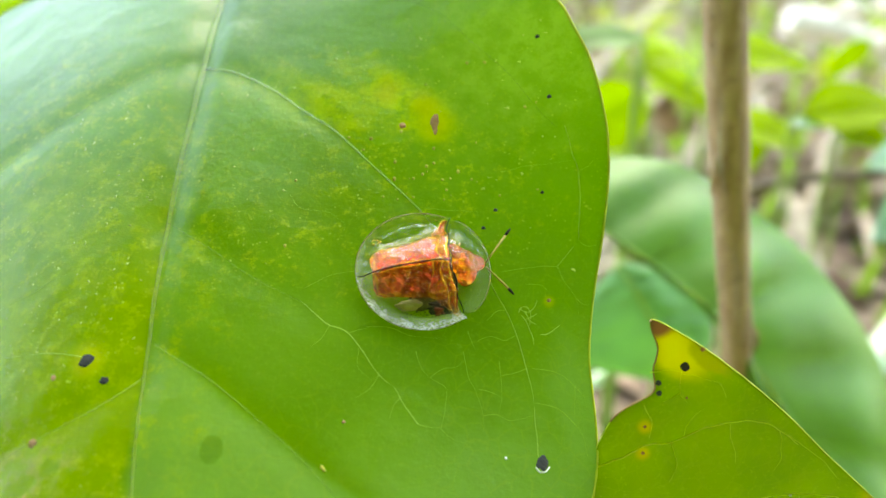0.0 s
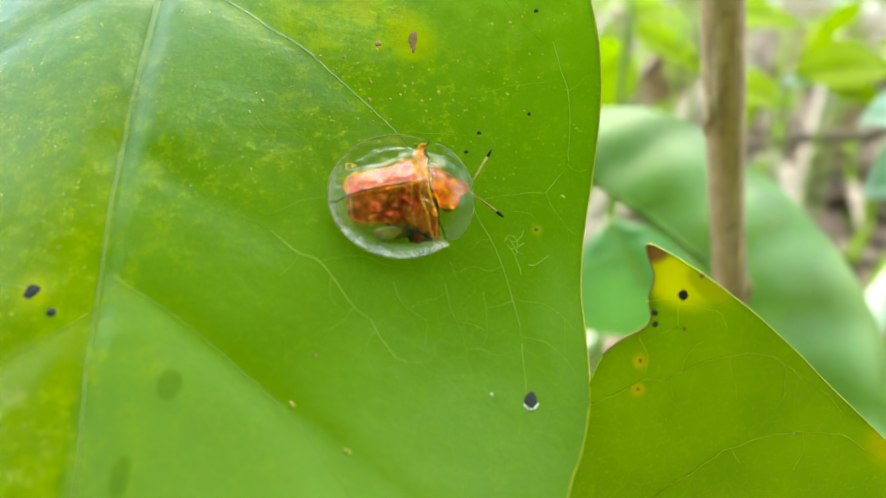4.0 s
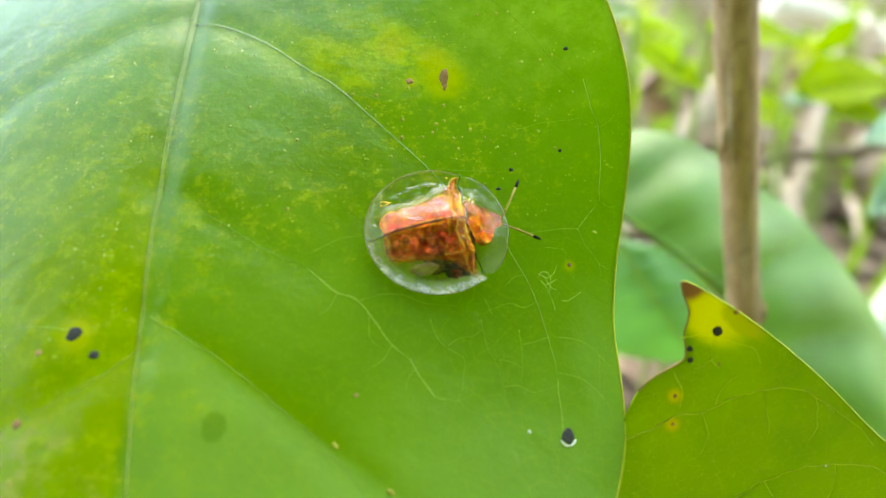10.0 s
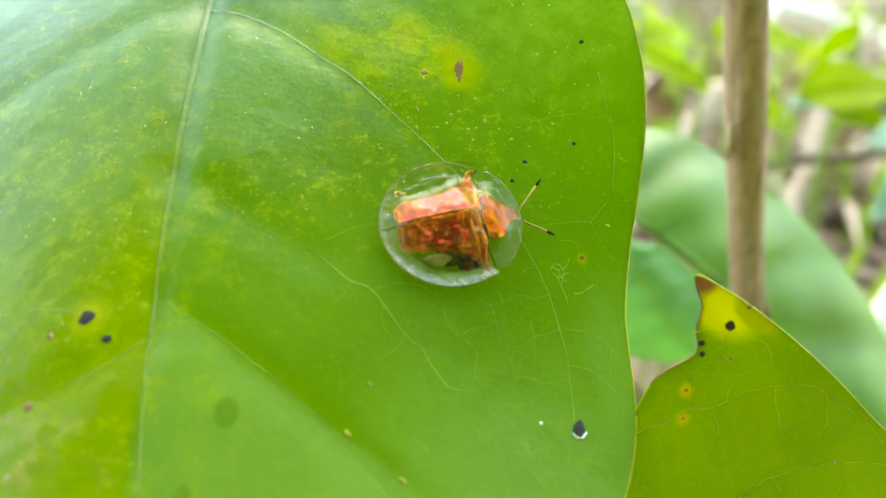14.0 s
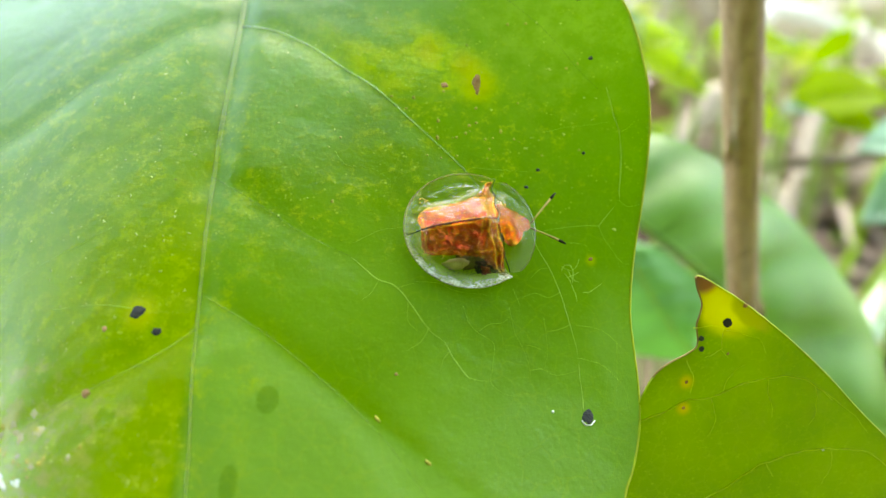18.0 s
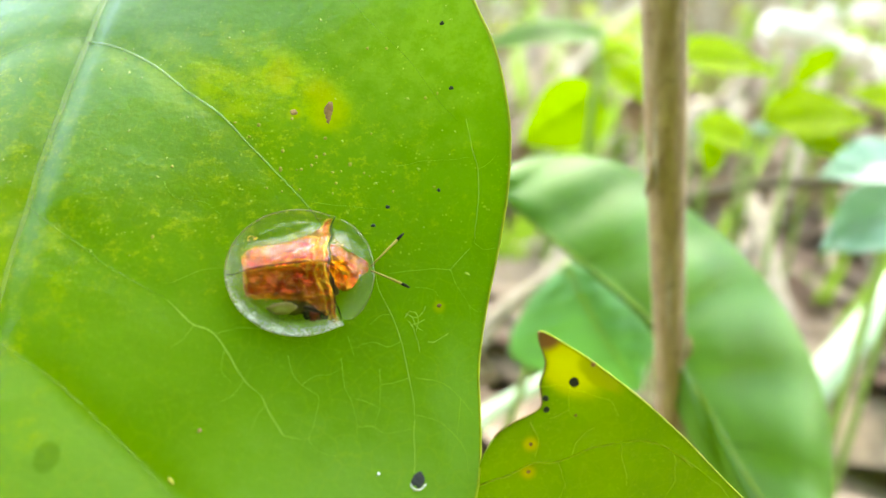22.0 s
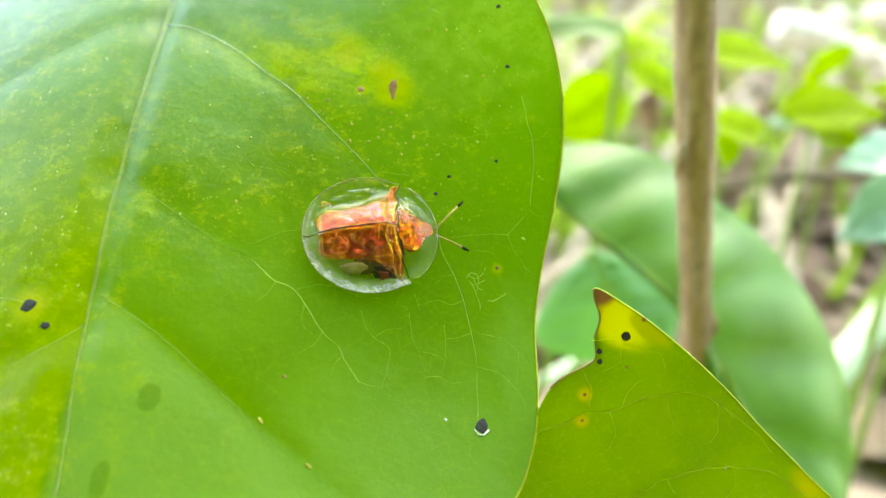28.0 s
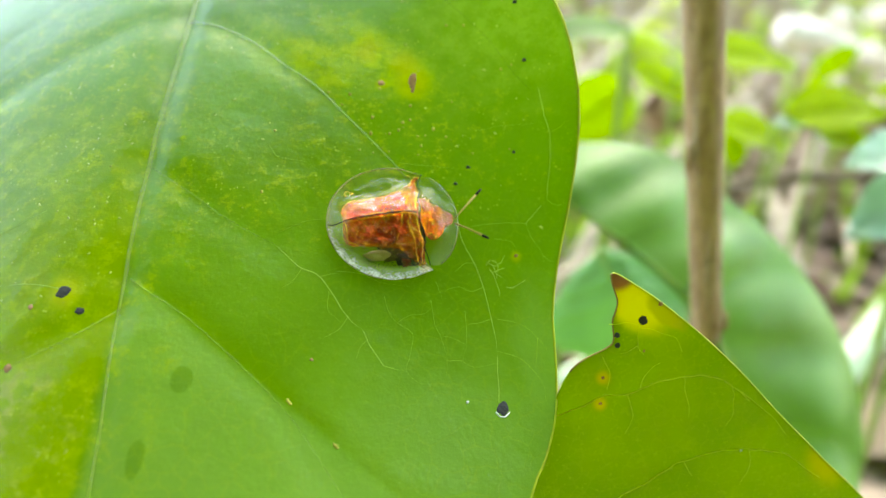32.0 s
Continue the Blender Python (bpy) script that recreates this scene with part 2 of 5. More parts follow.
def torn_leaf_material():
    """The neighbouring blade: yellow towards its torn tip, which is dry and brown."""
    green = (0.235, 0.372, 0.004)
    m = material("torn_leaf_green", green, 0.42, 0, 0.35)
    n = Nodes(m)
    at = n.coords()
    big, small = n.noise(at, 1.2, 3), n.noise(at, 8.0, 6, 0.7)
    c = n.mix(n.ramp(big, 0.4, 0.65), green, (0.19, 0.325, 0.003))
    c = n.mix(n.ramp(n.noise(at, 3.0, 5, 0.65), 0.42, 0.66, 0, 0.5), c, (0.25, 0.37, 0.004))
    c = n.mix(n.ramp(small, 0.55, 0.70, 0, 0.5), c, (0.30, 0.42, 0.01))
    c = n.mix(n.ramp(n.noise(at, 30.0, 4, 0.7), 0.56, 0.70, 0, 0.5), c, (0.36, 0.47, 0.03))
    net = n.add("TexVoronoi", Scale=8.0)
    net.feature = "DISTANCE_TO_EDGE"
    warp = n.add("TexNoise", Scale=7.0, Detail=2.0)
    n.link(at, warp.inputs["Vector"])
    n.link(n.mix(0.10, at, warp.outputs["Color"]), net.inputs["Vector"])
    c = n.mix(n.ramp(net.outputs["Distance"], 0.0, 0.06, 0.10, 0.0), c, (0.42, 0.52, 0.04))
    c = n.mix(n.ellipse(at, 1.52, -0.66, 0.27, 0.15, 0.10, -35, 0.35), c, (0.52, 0.55, 0.02))
    c = n.mix(n.ellipse(at, 1.74, -0.72, 0.16, 0.07, 0.2, -35), c, (0.36, 0.40, 0.02))
    c = n.mix(n.ellipse(at, 1.375, -0.475, 0.115, 0.095, 0.05, -25, 0.3), c, (0.27, 0.135, 0.06))
    c = n.mix(n.math("MULTIPLY", n.ellipse(at, 3.05, -1.82, 0.10, 0.16, 0.15, 40, 0.6), 0.8), c, (0.45, 0.45, 0.012))
    for x, y in ((1.35, -1.19), (1.35, -1.38)):
        c = n.mix(n.math("MULTIPLY", n.ellipse(at, x, y, 0.045, 0.045, 0.10, 0, 0.6), 0.9), c, (0.52, 0.45, 0.008))
    n.link(c, n.b.inputs["Base Color"])
    n.bump(small, 0.2, 0.0002)
    n.translucent(n.mix(1.0, c, (1.45, 1.4, 0.6), "MULTIPLY"), 0.35)
    return m


def bark_material(name, a, b, scale=60.0):
    m = material(name, a, 0.85, 0, 0.2)
    n = Nodes(m)
    at = n.coords(scale)
    st = n.add("Mapping")
    st.inputs["Scale"].default_value = (6.0, 6.0, 1.1)
    n.link(at, st.inputs[0])
    grain, patch = n.noise(st.outputs[0], 3.0, 5, 0.7), n.noise(at, 1.5, 4, 0.6)
    c = n.mix(n.ramp(grain, 0.35, 0.65), a, b)
    c = n.mix(n.ramp(patch, 0.55, 0.72, 0, 0.6), c, tuple(v * 0.35 for v in a))
    c = n.mix(n.ramp(n.noise(at, 9.0, 3, 0.6), 0.58, 0.68, 0, 0.6), c, tuple(v * 0.45 for v in a))
    c = n.mix(n.ramp(n.noise(at, 5.0, 4, 0.65), 0.56, 0.68, 0, 0.4), c, tuple(v * 1.25 for v in b))
    n.link(c, n.b.inputs["Base Color"])
    n.bump(n.math("ADD", grain, n.noise(at, 7.0, 4, 0.7)), 0.6, 0.0006)
    return m


def litter_material(name, dark, pale):
    """Dry leaves and straw, each piece a tone of its own."""
    m = material(name, dark, 0.75, 0, 0.25)
    n = Nodes(m)
    at = n.coords(100.0)
    geo = n.t.nodes.new("ShaderNodeNewGeometry")
    fine = n.noise(at, 3.0, 5, 0.65)
    c = n.mix(n.ramp(geo.outputs["Random Per Island"], 0.1, 0.9), dark, pale)
    c = n.mix(n.ramp(fine, 0.35, 0.7, 0, 0.6), c, tuple(v * 0.45 for v in dark))
    n.link(c, n.b.inputs["Base Color"])
    n.bump(fine, 0.4, 0.001)
    return m


def soil_material():
    m = material("forest_soil", (0.12, 0.085, 0.055), 0.95, 0, 0.1)
    n = Nodes(m)
    at = n.coords(10.0)
    a, b = n.noise(at, 2.0, 5, 0.6), n.noise(at, 30.0, 5, 0.7)
    c = n.mix(n.ramp(a, 0.35, 0.65), (0.19, 0.14, 0.088), (0.36, 0.295, 0.21))
    c = n.mix(n.ramp(b, 0.4, 0.7), c, (0.09, 0.066, 0.045))
    n.link(c, n.b.inputs["Base Color"])
    n.bump(b, 0.8, 0.01)
    return m


def gold_material():
    """Lacquered red-gold of the beetle's back, netted with yellow gold along its edges and in front."""
    m = material("red_gold", (0.9, 0.3, 0.05), 0.22, 0.9)
    n = Nodes(m)
    at = n.coords(100.0)
    a, b = n.noise(at, 7.0, 3, 0.6), n.noise(at, 18.0, 3, 0.6)
    c = n.mix(n.ramp(a, 0.38, 0.62), (0.86, 0.068, 0.036), (1.0, 0.200, 0.046))
    c = n.mix(n.ramp(n.noise(at, 10.0, 4, 0.7), 0.47, 0.60, 0, 0.25), c, (0.32, 0.016, 0.012))
    c = n.mix(n.ramp(b, 0.58, 0.72, 0, 0.7), c, (0.85, 0.22, 0.07))
    rim = n.t.nodes.new("ShaderNodeAttribute")
    rim.attribute_name = "rim"
    warp = n.add("TexNoise", Scale=14.0, Detail=2.0)
    n.link(at, warp.inputs["Vector"])
    net = n.add("TexVoronoi", Scale=9.0)
    net.feature = "DISTANCE_TO_EDGE"
    n.link(n.mix(0.10, at, warp.outputs["Color"]), net.inputs["Vector"])
    line = n.ramp(net.outputs["Distance"], 0.02, 0.10, 1.0, 0.0)
    c = n.mix(n.math("MULTIPLY", rim.outputs["Fac"], n.ramp(b, 0.36, 0.62, 0.1, 0.9)), c, (0.98, 0.29, 0.012))
    c = n.mix(n.math("MULTIPLY", line, n.math("ADD", n.math("MULTIPLY", rim.outputs["Fac"], 0.65), 0.28)), c, (1.0, 0.50, 0.04))
    # sparkle put into the colour as small spots of bright gold
    c = n.mix(n.ramp(n.noise(at, 22.0, 2, 0.5), 0.62, 0.68, 0, 0.5), c, (1.0, 0.50, 0.05))
    n.link(c, n.b.inputs["Base Color"])
    # crumpled like foil: flat facets, with fine dimples between
    facet = n.add("TexVoronoi", Scale=17.0)
    n.link(n.mix(0.08, at, warp.outputs["Color"]), facet.inputs["Vector"])
    rough = n.math("ADD", n.math("MULTIPLY", facet.outputs["Distance"], 2.2), n.math("MULTIPLY", n.noise(at, 26.0, 3, 0.6), 1.4))
    n.bump(n.math("ADD", n.math("MULTIPLY", line, 0.6), rough), 1.0, 0.00055)
    n.b.inputs["Coat Weight"].default_value, n.b.inputs["Coat Roughness"].default_value = 0.25, 0.03
    return m


def shell_material(name="clear_shell", low=0.0, high=0.004):
    """Clear horn: see-through, glossy, a little milky towards the rim."""
    m = material(name, (0.8, 0.82, 0.72), 0.15)
    n = Nodes(m)
    at = n.coords(100.0)
    cloud, fine = n.noise(at, 4.0, 3), n.noise(at, 40.0, 3, 0.6)
    clear, milk, gloss = n.add("BsdfTransparent"), n.add("BsdfDiffuse"), n.add("BsdfGlossy", Roughness=0.05)
    clear.inputs[0].default_value = (0.965, 0.94, 0.78, 1)
    milk.inputs[0].default_value = (0.80, 0.78, 0.70, 1)
    bump = n.add("Bump", Strength=0.9, Distance=0.00035)
    n.link(n.math("ADD", n.noise(at, 11.0, 2), n.math("MULTIPLY", fine, 0.06)), bump.inputs["Height"])
    n.link(bump.outputs[0], gloss.inputs["Normal"])
    one, two = n.t.nodes.new("ShaderNodeMixShader"), n.t.nodes.new("ShaderNodeMixShader")
    rim = n.t.nodes.new("ShaderNodeAttribute")
    rim.attribute_name = "rim"
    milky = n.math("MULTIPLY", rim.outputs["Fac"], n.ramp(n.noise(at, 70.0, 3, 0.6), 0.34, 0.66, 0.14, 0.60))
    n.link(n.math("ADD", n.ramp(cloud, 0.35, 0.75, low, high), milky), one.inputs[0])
    n.link(clear.outputs[0], one.inputs[1])
    n.link(milk.outputs[0], one.inputs[2])
    face = n.add("LayerWeight", Blend=0.5)
    n.link(bump.outputs[0], face.inputs["Normal"])
    gain = n.ramp(n.math("POWER", face.outputs["Facing"], 2.4), 0.0, 1.0, 0.022, 0.52)
    n.link(n.math("ADD", gain, n.math("MULTIPLY", rim.outputs["Fac"], n.ramp(fine, 0.35, 0.6, 0.0, 0.02))), two.inputs[0])
    n.link(one.outputs[0], two.inputs[1])
    n.link(gloss.outputs[0], two.inputs[2])
    n.link(two.outputs[0], n.out.inputs[0])
    return m


BLADE = beetle_leaf_material()
TORN = torn_leaf_material()
BROAD = leaf_material("broad_leaf_green", (0.125, 0.29, 0.065), (0.22, 0.40, 0.06), 0.38, 0.48, (0.46, 0.73, 0.085), spec=0.12)
BRIGHT = leaf_material("young_leaf_green", (0.36, 0.49, 0.003), (0.46, 0.52, 0.005), 0.5, 0.58, (0.66, 0.90, 0.002), spec=0.06)
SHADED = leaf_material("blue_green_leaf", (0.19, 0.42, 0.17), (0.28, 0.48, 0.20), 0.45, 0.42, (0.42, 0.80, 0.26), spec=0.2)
TEAL = leaf_material("shaded_leaf_green", (0.28, 0.50, 0.32), (0.40, 0.58, 0.38), 0.32, 0.3, (0.4, 0.7, 0.4), spec=1.0)


def vein_material(name, colour, glow, rough, share, spec=0.3):
    m = material(name, colour, rough, 0, spec)
    n = Nodes(m)
    fine = n.noise(n.coords(), 12.0, 3, 0.6)
    c = n.mix(n.ramp(fine, 0.35, 0.7), colour, tuple(v * 0.75 for v in colour))
    n.link(c, n.b.inputs["Base Color"])
    if share < 0:
        # a thin waxy line, through which the blade shines
        clear, mx = n.add("BsdfTransparent"), n.t.nodes.new("ShaderNodeMixShader")
        mx.inputs[0].default_value = -share
        n.link(n.b.outputs[0], mx.inputs[1])
        n.link(clear.outputs[0], mx.inputs[2])
        n.link(mx.outputs[0], n.out.inputs[0])
    else:
        n.translucent(glow, share)
    return m


VEIN = vein_material("pale_vein", (0.36, 0.50, 0.06), (0.40, 0.65, 0.03), 0.28, -0.66, 0.8)
VEIN_SIDE = vein_material("light_green_vein", (0.50, 0.66, 0.16), (0.45, 0.70, 0.05), 0.5, -0.80)
VEIN_PALE = vein_material("bluish_vein", (0.46, 0.64, 0.24), (0.50, 0.70, 0.12), 0.30, -0.6, 0.7)
VEIN_FINE = vein_material("yellow_vein", (0.54, 0.70, 0.14), (0.80, 1.0, 0.20), 0.6, 0.45, 0.1)
VEIN_YELLOW = vein_material("bright_yellow_vein", (0.62, 0.70, 0.07), (0.80, 0.92, 0.10), 0.6, 0.45)
VEIN_HAIR = vein_material("hair_vein", (0.33, 0.50, 0.05), (0.52, 0.80, 0.08), 0.6, 0.45, 0.1)
MARGIN = vein_material("leaf_margin", (0.36, 0.42, 0.014), (0.5, 0.6, 0.01), 0.7, 0.2)
DRY = material("dry_margin", (0.26, 0.15, 0.04), 0.8)
STALK = material("green_stalk", (0.20, 0.33, 0.05), 0.5)
SPOT_BLACK = litter_material("black_spot", (0.022, 0.024, 0.024), (0.04, 0.042, 0.042))
SPOT_BROWN = litter_material("brown_spot", (0.36, 0.17, 0.065), (0.44, 0.23, 0.10))
SPOT_TAN = litter_material("tan_speck", (0.40, 0.33, 0.04), (0.48, 0.42, 0.06))
SPECK = litter_material("yellow_speck", (0.48, 0.58, 0.05), (0.62, 0.68, 0.14))
SPOT_PALE = litter_material("pale_rust", (0.36, 0.33, 0.14), (0.50, 0.44, 0.24))
SPOT_WHITE = material("white_fluff", (0.75, 0.75, 0.68), 0.8)
BARK = bark_material("weathered_stick", (0.30, 0.195, 0.115), (0.43, 0.31, 0.20))
TWIG = bark_material("grey_twig", (0.28, 0.22, 0.16), (0.42, 0.36, 0.28))
DARK_TWIG = bark_material("dark_twig", (0.13, 0.095, 0.07), (0.20, 0.16, 0.12))
STRAW = litter_material("straw", (0.27, 0.20, 0.12), (0.49, 0.43, 0.33))
DEAD = litter_material("dead_leaves", (0.12, 0.07, 0.04), (0.44, 0.33, 0.23))
PALE_STALK = material("pale_green_stalk", (0.45, 0.60, 0.38), 0.45)
GRASS = leaf_material("grass_green", (0.12, 0.25, 0.03), (0.35, 0.42, 0.06), 0.5, 0.4)
# pale wood; the same near-white paints sun glare on the far litter
BLEACHED_GLARE = bark_material("bleached_wood_and_glare", (0.62, 0.58, 0.50), (0.74, 0.71, 0.65))
SOIL = soil_material()
GOLD = gold_material()
FLECK = material("yellow_gold", (1.0, 0.62, 0.10), 0.2, 1.0)
SHELL = shell_material()
RIM = vein_material("amber_edge", (0.40, 0.30, 0.09), (0.5, 0.4, 0.1), 0.25, -0.45, 0.6)
SEAM = material("dark_seam", (0.012, 0.006, 0.004), 0.6, 0, 0.2)
BELLY = litter_material("dark_brown_horn", (0.085, 0.072, 0.012), (0.11, 0.095, 0.02))
CREAM = vein_material("cream_horn", (0.46, 0.43, 0.22), (0.5, 0.45, 0.22), 0.2, 0.25, 0.8)
REDDISH = litter_material("dark_red_horn", (0.22, 0.012, 0.008), (0.28, 0.02, 0.010))
AMBER = litter_material("amber_horn", (0.30, 0.19, 0.03), (0.40, 0.26, 0.05))
ANTENNA = material("straw_yellow_horn", (0.45, 0.32, 0.05), 0.45)


# ---- mesh helpers (centimetres in, metres out) ----
CM = 0.01
EYE = pose(0, 0, 0.16, 70, 0, 0)


def at(x, y, d):
    """A place in the world, from centimetres to the right, up and ahead of where the walk begins."""
    return EYE @ Vector((x * CM, y * CM, -d * CM))


def part(name, bm, mat, parent, label=""):
    me = bpy.data.meshes.new(name)
    bm.to_mesh(me)
    bm.free()
    me.shade_smooth()
    me.materials.append(mat)
    ob = new(name, me)
    ob.parent = parent
    if label:
        tagged(ob, label)
    return ob


def thing(name, m, label, category, group="", kind=""):
    ob = new(name)
    ob.empty_display_size = 0.01
    ob.matrix_world = m
    return tagged(ob, label, category, group, kind)


def smooth_line(points, steps=8):
    """A Catmull-Rom line through the points."""
    p = [Vector(q) for q in points]
    p = [2 * p[0] - p[1], *p, 2 * p[-1] - p[-2]]
    out = []
    for a, b, c, e in zip(p, p[1:], p[2:], p[3:]):
        for k in range(steps):
            t = k / steps
            out.append(0.5 * (2 * b + (c - a) * t + (2 * a - 5 * b + 4 * c - e) * t * t + (3 * b - a - 3 * c + e) * t ** 3))
    return out + [p[-2]]


def tube(points, radius, sides=6, bm=None, flat=1.0):
    """A round or flattened rod along points; radius: one, or (first, last), or one for each point."""
    bm = bm or bmesh.new()
    pts = [Vector(p) for p in points]
    n = len(pts)
    if isinstance(radius, (int, float)):
        radius = (radius, radius)
    if len(radius) != n:
        radius = [radius[0] + (radius[-1] - radius[0]) * k / (n - 1) for k in range(n)]
    side, rings = None, []
    for k, p in enumerate(pts):
        way = (pts[min(k + 1, n - 1)] - pts[max(k - 1, 0)]).normalized()
        ref = side or (Vector((0, 0, 1)) if abs(way.z) < 0.9 else Vector((1, 0, 0))).cross(way)
        side = (ref - way * ref.dot(way)).normalized()
        up = way.cross(side)
        rings.append([bm.verts.new((p + radius[k] * (math.cos(a) * side + flat * math.sin(a) * up)) * CM)
                      for a in [2 * math.pi * j / sides for j in range(sides)]])
    for a, b in zip(rings, rings[1:]):
        for j in range(sides):
            bm.faces.new((a[j], a[(j + 1) % sides], b[(j + 1) % sides], b[j]))
    for ring, k in ((rings[0], 0), (rings[-1], -1)):
        bm.faces.new(ring[::-1] if k == 0 else ring)
    return bm


def sheet(fn, nu, nv, bm=None, thick=0.0, nudge=Vector((0, 0, 1))):
    """A grid fn(u, v), u and v from 0 to 1; with thick, a second face below and closed sides."""
    bm = bm or bmesh.new()
    rows = [[Vector(fn(i / nu, j / nv)) for j in range(nv + 1)] for i in range(nu + 1)]
    top = [[bm.verts.new(p * CM) for p in r] for r in rows]
    layers = [top]
    if thick:
        layers.append([[bm.verts.new((p - nudge * thick) * CM) for p in r] for r in rows])
    for k, g in enumerate(layers):
        for i in range(nu):
            for j in range(nv):
                q = (g[i][j], g[i + 1][j], g[i + 1][j + 1], g[i][j + 1])
                bm.faces.new(q if k == 0 else q[::-1])
    if thick:
        a, b = [[[bm.verts.new(w.co) if i in (0, nu) or j in (0, nv) else None for j, w in enumerate(row)] for i, row in enumerate(g)] for g in layers]
        for i in range(nu):
            bm.faces.new((a[i + 1][0], a[i][0], b[i][0], b[i + 1][0]))
            bm.faces.new((a[i][nv], a[i + 1][nv], b[i + 1][nv], b[i][nv]))
        for j in range(nv):
            bm.faces.new((a[0][j], a[0][j + 1], b[0][j + 1], b[0][j]))
            bm.faces.new((a[nu][j + 1], a[nu][j], b[nu][j], b[nu][j + 1]))
    return bm


def patch(cx, cy, rx, ry, surface, lift, rnd, rough=0.25, turn=0.0, rings=3, sides=22):
    """An uneven flat blot that lies on a surface(x, y)."""
    bm = bmesh.new()
    off = rnd.random() * 50
    wob = [1 + 1.8 * rough * noise.noise((1.3 * math.cos(2 * math.pi * k / sides) + off, 1.3 * math.sin(2 * math.pi * k / sides), 0)) for k in range(sides)]
    ca, sa = math.cos(radians(turn)), math.sin(radians(turn))

    def put(x, y, up):
        x, y = cx + ca * x - sa * y, cy + sa * x + ca * y
        return bm.verts.new(Vector((x, y, surface(x, y) + up)) * CM)

    mid, last = put(0, 0, lift * 1.3), None
    for r in range(1, rings + 1):
        s = r / rings
        ring = [put(rx * s * wob[k] * math.cos(2 * math.pi * k / sides), ry * s * wob[k] * math.sin(2 * math.pi * k / sides),
                    lift * (1.0 if r < rings else 0.2)) for k in range(sides)]
        for k in range(sides):
            j = (k + 1) % sides
            bm.faces.new((mid, ring[k], ring[j]) if last is None else (last[k], ring[k], ring[j], last[j]))
        last = ring
    return bm


def interp(y, table):
    """Piecewise smooth value at y from (y, value) rows in rising order."""
    ys = [r[0] for r in table]
    y = min(max(y, ys[0]), ys[-1])
    k = max(0, min(len(ys) - 2, next((i for i, v in enumerate(ys[1:]) if y <= v), len(ys) - 2)))
    p = [table[max(0, min(len(table) - 1, k + o))][1] for o in (-1, 0, 1, 2)]
    t = (y - ys[k]) / (ys[k + 1] - ys[k])
    return 0.5 * (2 * p[1] + (p[2] - p[0]) * t + (2 * p[0] - 5 * p[1] + 4 * p[2] - p[3]) * t * t + (3 * p[1] - p[0] - 3 * p[2] + p[3]) * t ** 3)


# ---- ground ----
def ground():
    rnd = random.Random(3)
    bm = bmesh.new()
    n = 90
    spread = lambda k: math.copysign(abs(2 * k / n - 1) ** 2.6, 2 * k / n - 1) * 60.0
    vs = [[bm.verts.new((spread(i), spread(j) + 0.5, 0.012 * noise.noise((spread(i) * 7, spread(j) * 7, 0)) * (abs(spread(i)) < 6)))
           for j in range(n + 1)] for i in range(n + 1)]
    for i in range(n):
        for j in range(n):
            bm.faces.new((vs[i][j], vs[i + 1][j], vs[i + 1][j + 1], vs[i][j + 1]))
    ob = part("ground", bm, SOIL, None)
    return tagged(ob, "brown woodland soil under dry leaf litter", "ground", kind="structure")


ground()


def added_hedge():
    """An unseen dense hedge, added to close the place behind and darken reflections."""
    bm = bmesh.new()
    n, m = 80, 36
    grid = []
    for i in range(n + 1):
        a = radians(192 + 158 * i / n)
        row = []
        for j in range(m + 1):
            h = 2.9 * j / m
            far = 1.05 + 0.30 * noise.noise((math.cos(a) * 4, math.sin(a) * 4, h * 3)) + 0.10 * noise.noise((math.cos(a) * 18, math.sin(a) * 18, h * 14)) - 0.19 * h
            row.append(bm.verts.new((math.cos(a) * far, math.sin(a) * far, h)))
        grid.append(row)
    for i in range(n):
        for j in range(m):
            bm.faces.new((grid[i][j], grid[i][j + 1], grid[i + 1][j + 1], grid[i + 1][j]))
    return tagged(part("backdrop", bm, GRASS, None), "unseen dark green hedge added to darken reflections", "hedge", kind="structure")


added_hedge()

# ---- the leaf that carries the beetle ----
LEAF = EYE @ Matrix.Translation((0, 0, -5.2 * CM))
BEND = (5.3947, 0.1693, -0.3345, -0.0445, 0.1694, -0.0379, -0.03015, 0.03642, -0.0354, -0.01506)
RIGHT = [(-4.4, -1.35), (-3.8, -0.55), (-3.0, 0.12), (-2.2, 0.66), (-1.83, 0.88), (-1.63, 0.98), (-1.43, 1.03), (-1.2, 1.04), (-0.98, 1.03),
         (-0.78, 1.02), (-0.55, 1.04), (-0.28, 1.08), (0.0, 1.13), (0.29, 1.17), (0.57, 1.19), (0.86, 1.18), (1.14, 1.13), (1.42, 1.05),
         (1.66, 0.94), (1.84, 0.84), (2.2, 0.55), (2.6, 0.05), (3.0, -0.75), (3.25, -1.9)]
LEFT = [(-4.4, -1.35), (-3.9, -2.2), (-3.2, -3.2), (-2.2, -4.2), (-1.0, -4.8), (0.3, -5.0), (1.4, -4.9), (2.2, -4.5), (2.58, -3.9), (2.86, -3.2), (3.1, -2.5), (3.25, -1.9)]
MIDRIB = [(-4.4, -1.35), (-2.6, -1.68), (-1.42, -1.80), (-0.83, -1.86), (0.14, -1.89), (1.06, -1.89), (2.12, -1.90), (3.25, -1.90)]
